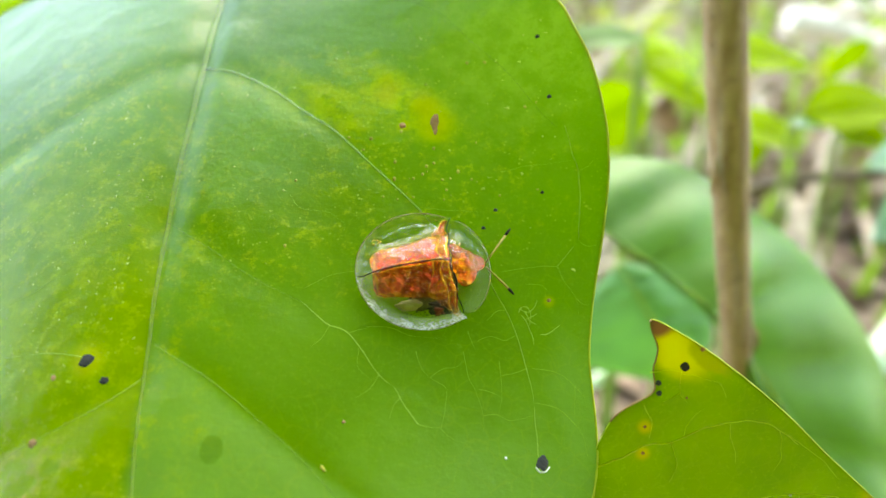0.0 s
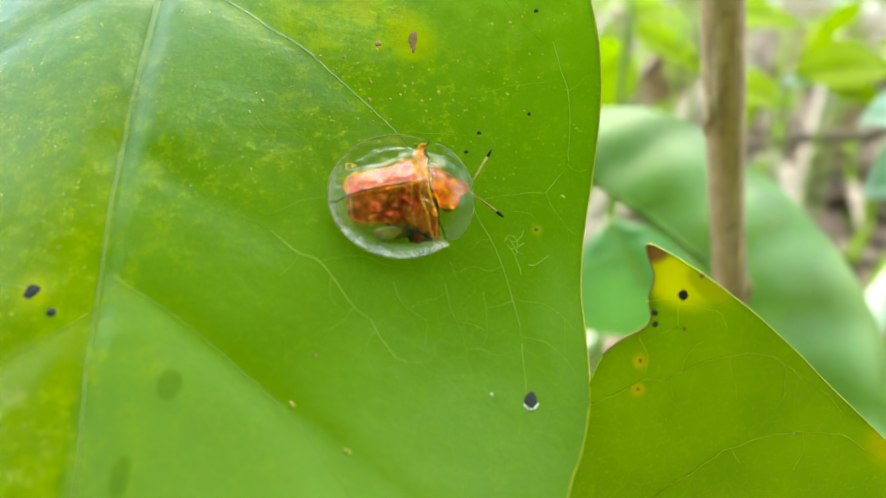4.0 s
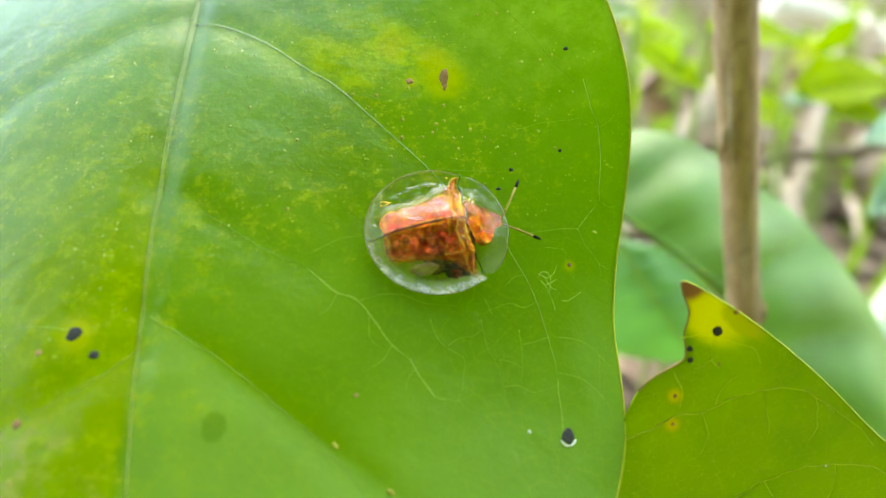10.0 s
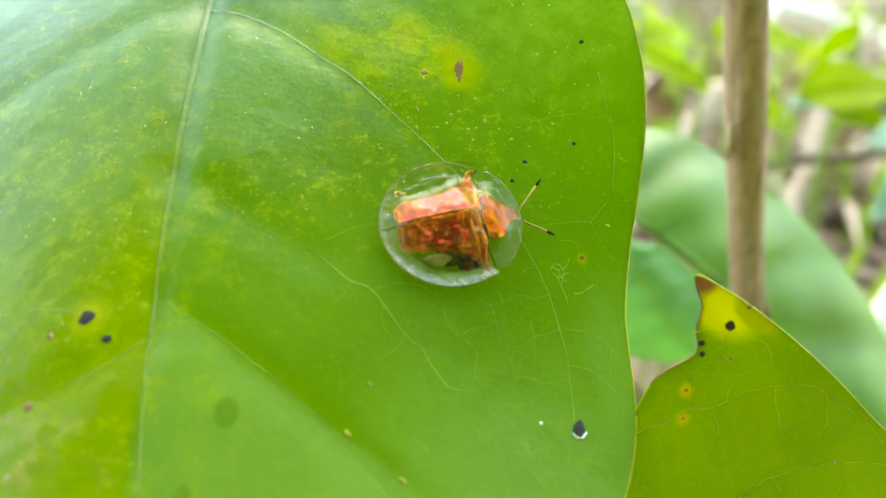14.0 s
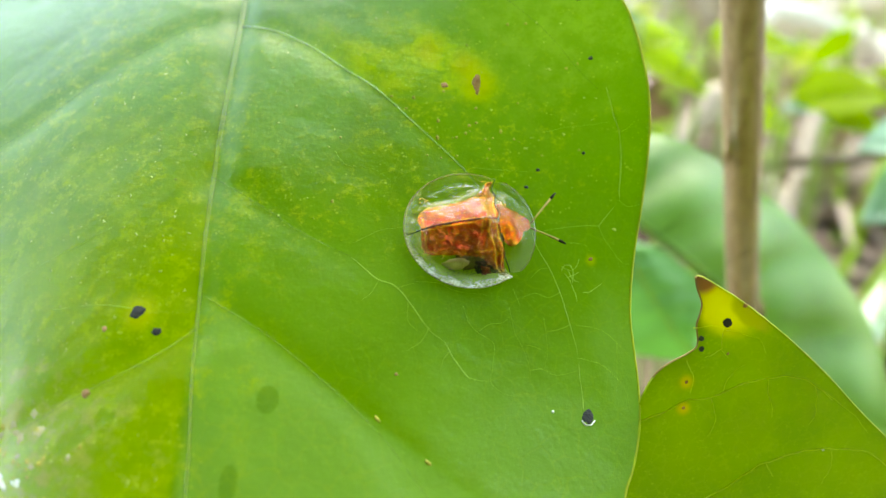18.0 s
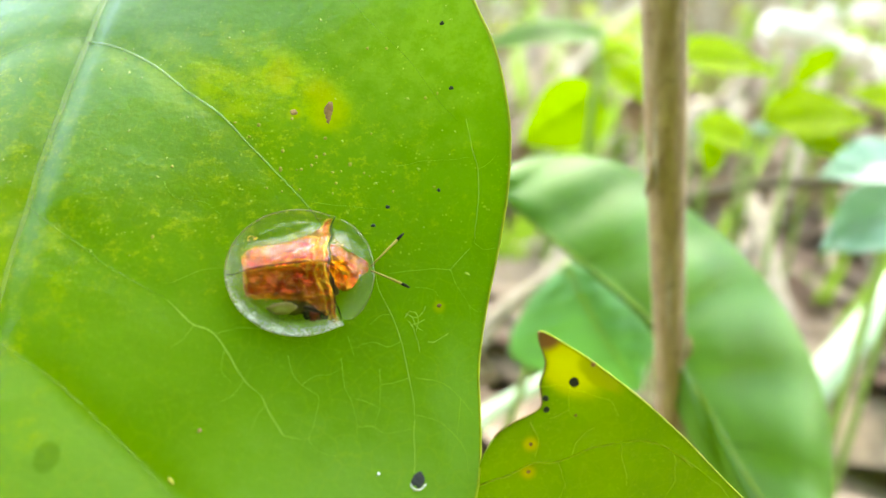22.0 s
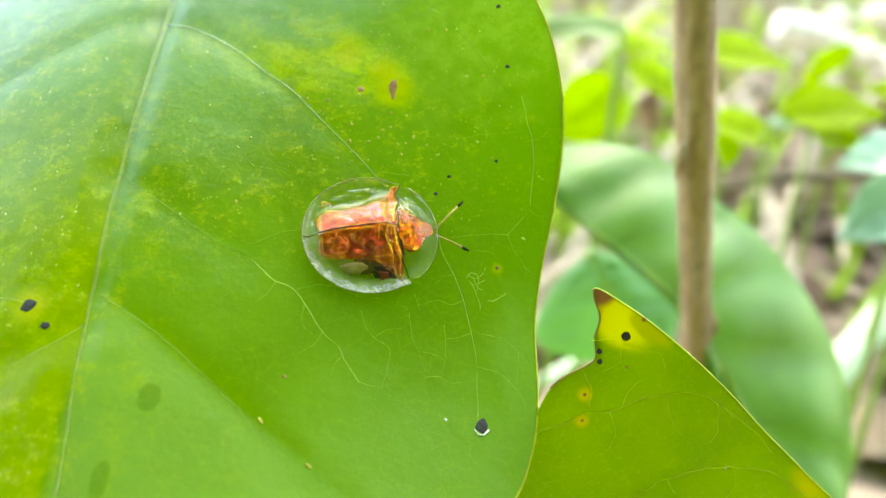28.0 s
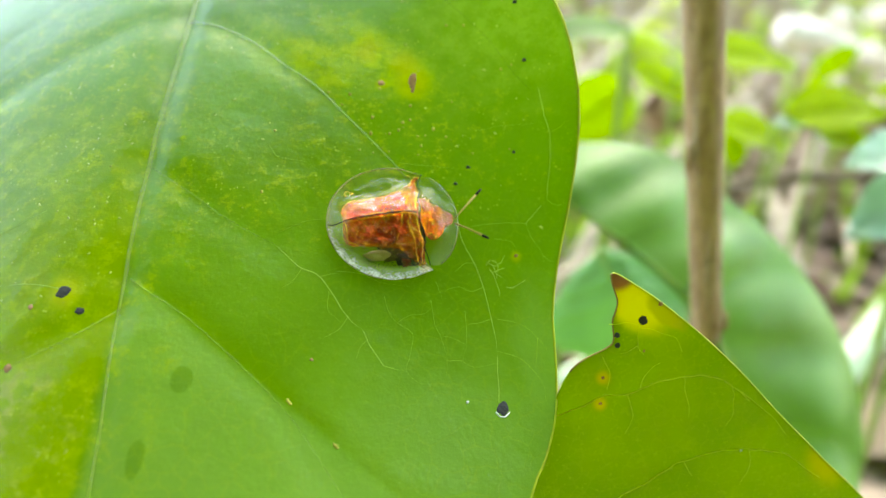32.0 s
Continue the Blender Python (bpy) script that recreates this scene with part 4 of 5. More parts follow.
def beetle():
    b = thing("tortoise_beetle", Matrix(), "red-gold tortoise beetle with a clear domed shell on the leaf", "beetle")
    # wing cases: two clear halves
    for s in (1, -1):
        def half(u, v):
            # from the seam outwards, from the front corner round to the rear
            ang = radians(62) + (math.pi - radians(62)) * v
            ox, oy = OUT_X * math.cos(ang), OUT_Y * math.sin(ang)
            sx = crack(0.0) + (-OUT_X - crack(0.0)) * v
            if v < 0.001:
                y = oy * u
                x = crack(y)
            else:
                x, y = sx + (ox - sx) * u, oy * u
                x = min(x, crack(y) - 0.006)
            return x, s * y, dome(x, y)
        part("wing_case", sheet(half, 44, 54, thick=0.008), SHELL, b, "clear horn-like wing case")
    # neck shield

    def shield(u, v):
        y = (2 * v - 1) * 0.335
        x0 = crack(y) + 0.012
        x1 = 0.20 + 0.27 * (1 - (y / 0.36) ** 2) ** 0.5
        x = x0 + (max(x1, x0 + 0.004) - x0) * u
        return x, y, collar(x, y)
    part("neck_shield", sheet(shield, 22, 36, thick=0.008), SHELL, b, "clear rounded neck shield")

    # gold layer under the clear horn: two halves that run out into the shoulders, and the neck plate
    def gold(u, v, s):
        x = -0.355 + (0.235 + 0.355) * v
        y = interp(x, GOLD_WIDE) * (u + 0.02 * noise.noise((x * 14, s, u * 2)) * u)
        x = min(x, crack(y) - 0.008)
        pits = noise.voronoi((x * 15, y * 15 * s, 1.0 + s))[0][0]
        n = 0.055 * (pits - 0.38) + 0.008 * noise.noise((x * 12, y * 12 * s, 5.0)) + 0.003 * noise.noise((x * 40, y * 40, 8.0 + s))
        # a slanting fold across the flank, in front of which the back falls off
        n -= 0.022 * smoothstep(0.02, 0.05, x - 0.05 + 0.25 * y) * smoothstep(0.16, 0.08, x) * smoothstep(0.0, 0.3, u)
        n *= min(1.0, 8 * u + 0.15) * (1 - 0.6 * smoothstep(0.75, 1.0, u))
        return x, s * y, dome(x, y) - 0.016 + min(n, 0.013)
    for s in (1, -1):
        part("gold_back", sheet(lambda u, v: gold(u, v, s), 40, 80), GOLD, b, "dented red-gold wing case disc")

        for line, wide in (
            ([(0.10, 0.006), (0.085, 0.09), (0.12, 0.19), (0.19, 0.31)], 0.0048), ([(0.04, 0.015), (0.03, 0.10), (0.0, 0.18)], 0.0036),
            ([(0.145, 0.02), (0.155, 0.12), (0.185, 0.22), (0.212, 0.32)], 0.0060), ([(-0.345, 0.02), (-0.34, 0.08), (-0.315, 0.14), (-0.25, 0.168)], 0.0056),
            ([(-0.33, 0.013), (-0.1, 0.012), (0.12, 0.013)], 0.0034), ([(0.10, 0.10), (0.13, 0.11), (0.155, 0.12)], 0.0040), ([(0.12, 0.19), (0.05, 0.20), (0.0, 0.192)], 0.0036),
            ([(-0.31, 0.05), (-0.27, 0.10), (-0.28, 0.15)], 0.0032), ([(-0.25, 0.02), (-0.22, 0.09), (-0.24, 0.16)], 0.0022),
        ):
            crooked = [(min(x, crack(y) - 0.012), y) for x, y in wander(line, 9, 0.020)]
            part("gold_line", tube([(x, s * y, dome(x, y) - 0.007 + 0.003 * noise.noise((x * 60, y * 60, s))) for x, y in crooked], [wide * (0.55 + 0.9 * abs(noise.noise((k * 0.7, wide * 900, s)))) for k in range(len(crooked))], 5), FLECK, b, "bright yellow-gold line")

    def plate(u, v):
        x = 0.172 + 0.268 * v
        far, near = interp(x, [(0.17, 0.165), (0.24, 0.150), (0.30, 0.105), (0.34, 0.080), (0.40, 0.062), (0.44, 0.02)]), interp(x, [(0.17, 0.115), (0.24, 0.125), (0.30, 0.110), (0.36, 0.060), (0.41, 0.05), (0.44, 0.02)])
        y = -near + (far + near) * u + 0.012 * noise.noise((x * 22, u * 3, 3.0))
        x = max(x, crack(y) + 0.012)
        return x, y, collar(x, y) - 0.014 + 0.018 * (noise.voronoi((x * 16, y * 16, 4.0))[0][0] - 0.35)
    part("gold_neck", sheet(plate, 26, 30), GOLD, b, "orange-gold neck plate")
    curl = smooth_line([(0.36, -0.045, 0), (0.335, -0.085, 0), (0.295, -0.125, 0), (0.25, -0.140, 0), (0.205, -0.115, 0)], 6)
    part("gold_curl", tube([(p.x, p.y, collar(p.x, p.y) - 0.016) for p in curl], [0.008 + 0.020 * math.sin(math.pi * k / (len(curl) - 1)) for k in range(len(curl))], 8, flat=0.45), GOLD, b, "curled gold band of the neck")
    chance = random.Random(4)
    flecks = [(-0.350 + 0.012 * chance.uniform(-1, 1), 0.16 - 0.33 * k / 13 + chance.uniform(-0.012, 0.012), chance.uniform(0.006, 0.013)) for k in range(14)]
    flecks += [(-0.285 + chance.gauss(0, 0.022), 0.235 + chance.gauss(0, 0.014), chance.uniform(0.010, 0.022)) for k in range(7)]
    flecks += [(0.195 + chance.gauss(0, 0.018), -0.300 + chance.gauss(0, 0.022), chance.uniform(0.007, 0.018)) for k in range(12)]
    flecks += [(0.195 + chance.gauss(0, 0.014), 0.335 + chance.gauss(0, 0.016), chance.uniform(0.007, 0.016)) for k in range(8)]
    flecks += [(x, -1.03 * interp(x, GOLD_WIDE), chance.uniform(0.005, 0.012)) for x in (-0.32, -0.29, -0.22, -0.10, -0.02, 0.03, 0.09, 0.15)]
    flecks += [(0.25, 0.165, 0.014), (0.275, 0.145, 0.016), (0.235, 0.185, 0.012), (0.30, -0.02, 0.010), (0.26, -0.06, 0.012), (0.43, -0.01, 0.008)]
    # tiny bright flecks strewn over the back to stand in for glints
    for k in range(90):
        x, q = chance.uniform(-0.33, 0.17), chance.uniform(-0.97, 0.97)
        flecks.append((x, q * interp(x, GOLD_WIDE), chance.uniform(0.004, 0.010)))
    for x, y, size in flecks:
        z = (dome(x, y) if x < crack(y) else collar(x, y)) - 0.010
        turn = chance.uniform(-0.9, 0.9)
        dx, dy = size * math.cos(turn), size * math.sin(turn)
        part("gold_fleck", tube([(x - dx, y - dy, z - 0.005), (x, y, z), (x + dx, y + dy, z - 0.005)], [0.0015, size * 0.55, 0.0015], 6), FLECK, b)
    # milky edge of the shell
    edge = [(OUT_X * math.cos(radians(a)), OUT_Y * math.sin(radians(a))) for a in range(62, 299, 6)]
    part("shell_rim", tube([(x, y, dome(x, y) - 0.004) for x, y in edge], 0.0042, 6), RIM, b, "thin amber shell edge")
    front = [(0.20 + 0.27 * (1 - (y / 0.36) ** 2) ** 0.5, y) for y in [-0.33 + 0.66 * k / 24 for k in range(25)]]
    part("shield_rim", tube([(x, y, collar(x, y) - 0.004) for x, y in front], 0.0034, 6), RIM, b, "thin amber shield edge")
    # seams
    part("back_seam", tube([(x, 0.0, dome(x, 0) + 0.001) for x in [crack(0) - 0.615 * k / 30 for k in range(31)]], 0.0030, 5), SEAM, b, "dark seam")
    part("neck_seam", tube([(crack(y) + 0.003, y, (dome(crack(y), y) + collar(crack(y), y)) / 2 + 0.004) for y in [-0.33 + 0.69 * k / 40 for k in range(41)]], [0.0030 + 0.0030 * abs(noise.noise((k * 0.45, 3, 0))) for k in range(41)], 6), SEAM, b, "black crooked seam")
    # body under the shell

    def lump(cx, cy, cz, rx, ry, rz, rough, seed):
        def point(u, v):
            a, e = 2 * math.pi * v, math.pi * u
            w = 1 + rough * noise.noise((2 * math.cos(a), 2 * math.sin(a), seed)) + 0.4 * rough * noise.noise((7 * math.cos(a), 7 * math.sin(a), seed))
            return cx + rx * w * math.sin(e) * math.cos(a), cy + ry * w * math.sin(e) * math.sin(a), cz + rz * math.cos(e)
        return point
    part("body", sheet(lump(0.06, -0.06, 0.026, 0.20, 0.235, 0.024, 0.25, 2.0), 16, 48), BELLY, b, "dark brown underside")
    part("pale_patch", sheet(lump(-0.12, -0.225, 0.030, 0.098, 0.040, 0.030, 0.2, 6.0), 14, 36), CREAM, b, "cream patch of the body under the clear shell")
    part("dark_patch", sheet(lump(0.10, -0.255, 0.030, 0.105, 0.055, 0.020, 0.6, 3.0), 10, 36), SEAM, b, "black patch under the clear shell")
    part("red_patch", sheet(lump(0.075, -0.290, 0.034, 0.040, 0.036, 0.022, 0.7, 9.0), 10, 28), REDDISH, b, "dark red patch under the clear shell")
    part("red_patch", sheet(lump(0.165, -0.255, 0.040, 0.022, 0.032, 0.022, 0.5, 5.0), 8, 20), REDDISH, b, "dark red patch under the clear shell")
    # fine dark pits in the margin, in rows
    pits = bmesh.new()
    for k in range(130):
        x = chance.uniform(-0.20, 0.20)
        y = -0.322 + 0.035 * abs(x) + 0.010 * (k % 5) + chance.gauss(0, 0.004)
        w = chance.uniform(0.0022, 0.0042)
        ring = [pits.verts.new(Vector((x + w * math.cos(a), y + w * math.sin(a), 0.057)) * CM) for a in (0, 1.26, 2.51, 3.77, 5.03)]
        pits.faces.new(ring)
    part("pit_rows", pits, SEAM, b, "rows of fine dark pits")

    def skull(u, v):
        a, e = 2 * math.pi * v, math.pi * u
        return 0.36 + 0.06 * math.sin(e) * math.cos(a), 0.06 * math.sin(e) * math.sin(a), 0.06 + 0.04 * math.cos(e)
    part("head", sheet(skull, 8, 14), AMBER, b, "small amber head")
    arms = []
    for s in (1, -1):
        k = 1.22 if s > 0 else 1.02
        an = part("antenna", tube([(0, 0, 0), (0.08 * k, 0, 0.008), (0.15 * k, 0, 0.012), (0.215 * k, 0, 0.010)], [0.006, 0.0065, 0.008, 0.0095], 7), ANTENNA, b, "straw-yellow feeler")
        part("antenna_tip", tube([(0.215 * k, 0, 0.010), (0.24 * k, 0, 0.009), (0.272 * k, 0, 0.006)], [0.0098, 0.0108, 0.006], 7), SEAM, an, "black feeler tip")
        arms.append(an)
    return b, arms


BEETLE, FEELERS = beetle()
for ob in BEETLE.children:
    kind = ob.name.split(".")[0]
    if kind not in ("gold_back", "gold_curl", "gold_neck", "wing_case", "neck_shield"):
        continue
    values = []
    for i, v in enumerate(ob.data.vertices):
        x, y = v.co.x / CM, v.co.y / CM
        if kind == "gold_back":
            u, w = (i // 81) / 40, (i % 81) / 80
            values.append(max(smoothstep(0.86, 1.0, u), smoothstep(0.10, 0.0, w), smoothstep(0.02, 0.13, x)))
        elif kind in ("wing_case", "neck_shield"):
            # milkier towards the rim, most on the low-y side
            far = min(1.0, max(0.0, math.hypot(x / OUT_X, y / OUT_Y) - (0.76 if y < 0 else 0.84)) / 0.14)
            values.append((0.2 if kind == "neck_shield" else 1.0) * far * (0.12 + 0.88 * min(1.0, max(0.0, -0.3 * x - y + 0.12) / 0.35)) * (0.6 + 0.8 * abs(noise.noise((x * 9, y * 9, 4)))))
        else:
            values.append(0.9)
    rim = ob.data.attributes.new("rim", "FLOAT", "POINT")
    rim.data.foreach_set("value", values)


# ---- the upright stick ----
def stick():
    ob = thing("stick", Matrix(), "upright weathered brown stick standing in the soil", "stick")
    top, low = at(*(2.58, 4.58, 7.20)), at(*(3.79, -1.31, 9.90))
    way = (low - top).normalized()
    foot = low + way * (low.z / -way.z)
    pts = [top.lerp(foot, k / 40) / CM for k in range(41)]
    pts = [p + Vector((0.03 * noise.noise((0, 0, p.z * 0.5)), 0.03 * noise.noise((5, 0, p.z * 0.5)), 0)) for p in pts]
    bm = tube(pts + [foot / CM + way * 1.5], [0.262 - 0.072 * min(1.15, k / 40 * (foot - top).length / (low - top).length) + 0.018 * noise.noise((3, 1, p.z * 0.8)) for k, p in enumerate(pts)] + [0.18], 20)
    part("shaft", bm, BARK, ob)
    side = Vector((1, 0, 0))
    for k, dx, size in ((9, -0.22, 1.0), (14, 0.2, 0.6), (23, -0.18, 0.5)):
        c = pts[k] + side * dx - Vector((0, 0.14, 0))
        part("knot", tube([c + Vector((0, 0.05, -0.25 * size)), c + Vector((0, -0.035, 0)), c + Vector((0, 0.05, 0.25 * size))], [0.02, 0.06 * size, 0.02], 8), BARK, ob, "dark worn knot")
    for k, dx in ((7, -0.17), (11, -0.05), (12, 0.12), (16, 0.05), (19, -0.1), (22, 0.13)):
        a, c = pts[k], pts[k + 3]
        part("bark_strip", tube([a + Vector((dx, -0.235, 0)), a.lerp(c, 0.5) + Vector((dx * 1.1, -0.24, 0)), c + Vector((dx * 0.9, -0.235, 0))], [0.006, 0.024, 0.006], 6, flat=0.5), TWIG, ob, "loose grey bark strip")


stick()


# ---- loose leaves and plants of the undergrowth ----
def lofted_leaf(name, mid, left, right, mat, label, fold=0.0, group="", stalk=None, veins=5, ripple=0.45):
    """A leaf spanned between its midrib and two margins, in centimetres from the walk's beginning."""
    ob = thing(name, Matrix(), label, "leaf", group)
    w = lambda line: smooth_line([at(*p) / CM for p in line], 8)
    m, l, r = w(mid), w(left), w(right)
    n = 48
    pick = lambda line, s: line[min(len(line) - 1, int(s * (len(line) - 1)))].lerp(line[min(len(line) - 1, int(s * (len(line) - 1)) + 1)], (s * (len(line) - 1)) % 1)
    up = (EYE.to_3x3() @ Vector((0, 0, 1)))

    def point(u, v):
        a, c = pick(m, u), pick(l if v < 0.5 else r, u)
        k = abs(2 * v - 1)
        return a.lerp(c, k) + up * (fold * 4 * k * (1 - k) + 0.06 * noise.noise((u * 6, v * 5, 2)) + ripple * k * (1 - k) * 2 * abs(math.sin(math.pi * (u - 0.16 * k) * 6.6)))
    part("blade", sheet(point, n, 40, thick=0.04, nudge=up), mat, ob)
    part("midrib", tube([p + up * 0.01 for p in m], (0.020, 0.010), 6), MARGIN, ob, "pale green midrib")
    for k in range(veins):
        u = 0.1 + 0.75 * k / veins
        for v1 in (0.1, 0.9):
            line = [Vector(point(min(1, u + 0.16 * t), 0.5 + (v1 - 0.5) * t)) + up * 0.002 for t in (0.02, 0.35, 0.7, 1.0)]
            part("side_vein", tube(line, (0.012, 0.006), 5), mat, ob)
    if stalk:
        end = at(*stalk)
        end.z = -0.005
        part("petiole", tube(smooth_line([m[0], m[0].lerp(end / CM, 0.4) + Vector((0, 0, 0.6)), end / CM]), (0.06, 0.10), 7), STALK, ob)
    return ob


lofted_leaf(
    "broad_leaf",
    [(1.43, 0.90, 11.00), (2.19, 0.22, 10.20), (2.85, -0.29, 10.00), (3.55, -0.87, 9.90), (3.99, -1.45, 9.90), (4.60, -2.45, 9.80), (5.22, -3.47, 9.60), (5.51, -4.34, 9.50)],
    [(1.43, 0.90, 11.00), (2.17, 0.19, 10.22), (2.82, -0.32, 10.05), (3.51, -0.92, 9.97), (3.80, -1.68, 10.02), (4.38, -2.73, 9.94), (5.08, -3.64, 9.68), (5.51, -4.34, 9.50)],
    [(1.43, 0.98, 11.00), (2.30, 1.33, 11.30), (3.50, 1.27, 11.40), (4.55, 0.61, 11.40), (5.36, -0.08, 11.30), (6.16, -1.20, 11.20), (6.38, -2.67, 10.70), (5.55, -4.33, 9.50)],
    BROAD, "broad green leaf folded along its midrib", 0.04, stalk=(1.0, 0, 14.0))

lofted_leaf(
    "shaded_leaf",
    [(3.04, -0.26, 13.20), (3.41, -0.96, 13.00), (3.86, -1.65, 13.00), (4.40, -2.34, 13.20)],
    [(3.04, -0.28, 13.30), (2.45, -1.05, 13.60), (2.38, -2.02, 13.80), (4.39, -2.43, 13.30)],
    [(3.08, -0.22, 13.20), (3.86, -0.44, 13.20), (4.62, -1.23, 13.20), (4.43, -2.32, 13.20)],
    SHADED, "rounded blue-green leaf low in the shade of its neighbours", 0.03, stalk=(1.6, 0, 16.0), veins=4, ripple=0.08)



def spray_leaf(base, tip, wide, droop, mat, label, name="leaf", normal=(0.0, -0.5, 0.85), group="young leaves of the undergrowth", fold=0.12, stem=None):
    """An ovate leaf from base to tip (centimetres), arched by droop."""
    ob = thing(name, Matrix(), label, "leaf", group)
    a, c = at(*base) / CM, at(*tip) / CM
    way = c - a
    size = way.length
    n = Vector(normal)
    n = (n - way.normalized() * n.dot(way.normalized())).normalized()
    side = n.cross(way.normalized())
    shape = lambda u: wide * (math.sin(math.pi * u ** 0.75) ** 0.9) * (1 - 0.25 * u)

    def point(u, v):
        k = 2 * v - 1
        mid = a + way * u + n * droop * size * math.sin(math.pi * u) * 0.5
        return mid + side * shape(u) * 0.5 * k + n * (fold * abs(k) * shape(u) * 0.5 + 0.03 * wide * noise.noise((u * 5, k * 2, size)))
    part("blade", sheet(point, 26, 14, thick=0.03, nudge=n), mat, ob)
    part("midrib", tube([Vector(point(u / 12, 0.5)) + n * 0.01 for u in range(13)], (0.05, 0.015), 5), mat, ob)
    foot = at(*stem) / CM if stem else a + Vector((0, 0.6, 0))
    if not stem:
        foot.z = -0.5
    part("petiole", tube(smooth_line([a, a.lerp(foot, 0.3) + Vector((0, 0, 0.3)), foot], 6), (0.05, 0.09), 6), STALK, ob)
    return ob


spray_leaf((-12.46, 5.63, 20.00), (-9.95, 6.66, 20.00), 1.3, 0.1, BRIGHT, "bright yellow-green young leaf on a thin stalk in the undergrowth")
YOUNG = "bright yellow-green young leaf on a thin stalk in the undergrowth"
spray_leaf((6.21, 4.50, 17.60), (8.50, 4.17, 17.60), 1.5, 0.10, BRIGHT, YOUNG)
spray_leaf((5.80, 4.28, 17.80), (3.97, 4.45, 16.50), 1.1, 0.12, BRIGHT, YOUNG)
spray_leaf((4.42, 3.40, 17.00), (2.61, 2.18, 16.50), 1.7, -0.05, BRIGHT, "heart-shaped bright green young leaf hanging on its stalk", normal=(0.1, -0.9, 0.4))
spray_leaf((3.92, 4.17, 15.00), (1.47, 3.53, 14.00), 0.85, 0.1, BROAD, "narrow green leaf of a bush in the undergrowth")
spray_leaf((3.87, 3.78, 15.20), (4.95, 3.88, 15.50), 0.9, 0.1, BRIGHT, YOUNG)
spray_leaf((4.73, 4.27, 18.00), (6.40, 3.20, 18.00), 1.3, 0.06, BRIGHT, YOUNG)
spray_leaf((7.24, 3.17, 19.00), (9.00, 2.51, 19.00), 1.5, 0.08, BRIGHT, YOUNG)
spray_leaf((7.66, 2.96, 19.00), (7.43, 1.80, 18.60), 0.8, 0.0, BRIGHT, YOUNG, normal=(0.1, -0.9, 0.3))
spray_leaf((8.08, 3.00, 17.20), (10.44, 3.05, 17.00), 1.75, 0.16, BRIGHT, YOUNG)
spray_leaf((8.74, 2.71, 17.00), (9.88, 2.19, 16.60), 1.1, 0.05, BRIGHT, YOUNG)
spray_leaf((7.87, 2.89, 17.30), (8.76, 2.72, 16.80), 0.55, 0.05, TEAL, "small blue-green leaf catching the sky")
spray_leaf((9.81, 1.94, 14.50), (7.82, 1.48, 14.20), 1.3, 0.1, TEAL, "blue-green leaf catching the sky")
spray_leaf((9.95, 1.18, 14.40), (7.93, 0.12, 14.20), 1.7, 0.1, TEAL, "blue-green leaf catching the sky")
spray_leaf((13.40, 6.57, 24.00), (11.89, 5.16, 24.00), 0.9, 0.1, BRIGHT, YOUNG)
spray_leaf((13.53, 3.85, 20.00), (11.46, 4.30, 20.00), 1.4, 0.1, BRIGHT, YOUNG)


def rod(name, pts, radius, mat, label, category, group="", flat=1.0):
    ob = thing(name, Matrix(), label, category, group)
    part("rod" if category != "grass" else "blade", tube(smooth_line([at(*p) / CM for p in pts], 6), radius, 8, flat=flat), mat, ob)
    return ob


rod("twig", [(6.60, 1.05, 20.00), (7.87, 1.50, 20.00), (9.49, 1.86, 20.00), (11.56, 2.02, 20.00), (14.6, 2.9, 20.5)], (0.20, 0.15), DARK_TWIG, "thin dark grey-brown twig across the undergrowth", "twig")
rod("grass_stalk", [(10.48, -5.57, 21.00), (11.63, -4.29, 22.00), (13.52, -2.70, 23.00), (16.72, -0.17, 25.00)], (0.6, 0.45), PALE_STALK, "thick pale green stalk leaning in the undergrowth", "stalk", flat=0.6)
rod("dry_stalk", [(3.83, -3.53, 24.00), (5.65, 0.39, 25.00), (9.09, 3.41, 27.00), (10.67, 5.19, 28.00)], (0.45, 0.5), STRAW, "pale dry stalk lying over the litter", "stalk")
rod("dry_stalk", [(10.87, -0.56, 26.00), (13.36, 1.26, 28.00), (15.20, 4.01, 30.00), (17.45, 7.82, 33.00)], (0.35, 0.3), TWIG, "grey dry stalk leaning in the undergrowth", "stalk")
rod("dry_stalk", [(10.87, -6.78, 20.00), (11.31, -3.23, 22.00), (11.74, 0.39, 25.00), (11.88, 2.21, 27.00)], (0.4, 0.3), STRAW, "pale dry stalk leaning in the undergrowth", "stalk")
rod("dry_stalk", [(1.93, -2.66, 19.00), (2.57, -1.79, 19.50), (3.47, -1.11, 20.00), (4.49, -0.44, 20.50), (5.41, 0.16, 21.00)], (0.22, 0.16), STRAW, "pale dry stalk lying behind the leaf", "stalk")
rod("grass_stalk", [(1.86, -4.35, 18.00), (2.55, -3.88, 18.50), (3.42, -3.49, 19.00), (4.33, -3.08, 19.50)], (0.20, 0.16), PALE_STALK, "pale green stalk lying in the litter", "stalk")
rod("pale_branch", [(27.29, 17.76, 60.00), (31.35, 17.52, 61.00), (35.52, 16.25, 62.00), (45.61, 16.42, 66.00)], (1.3, 0.7), BLEACHED_GLARE, "bleached pale branch lying on the ground", "branch")


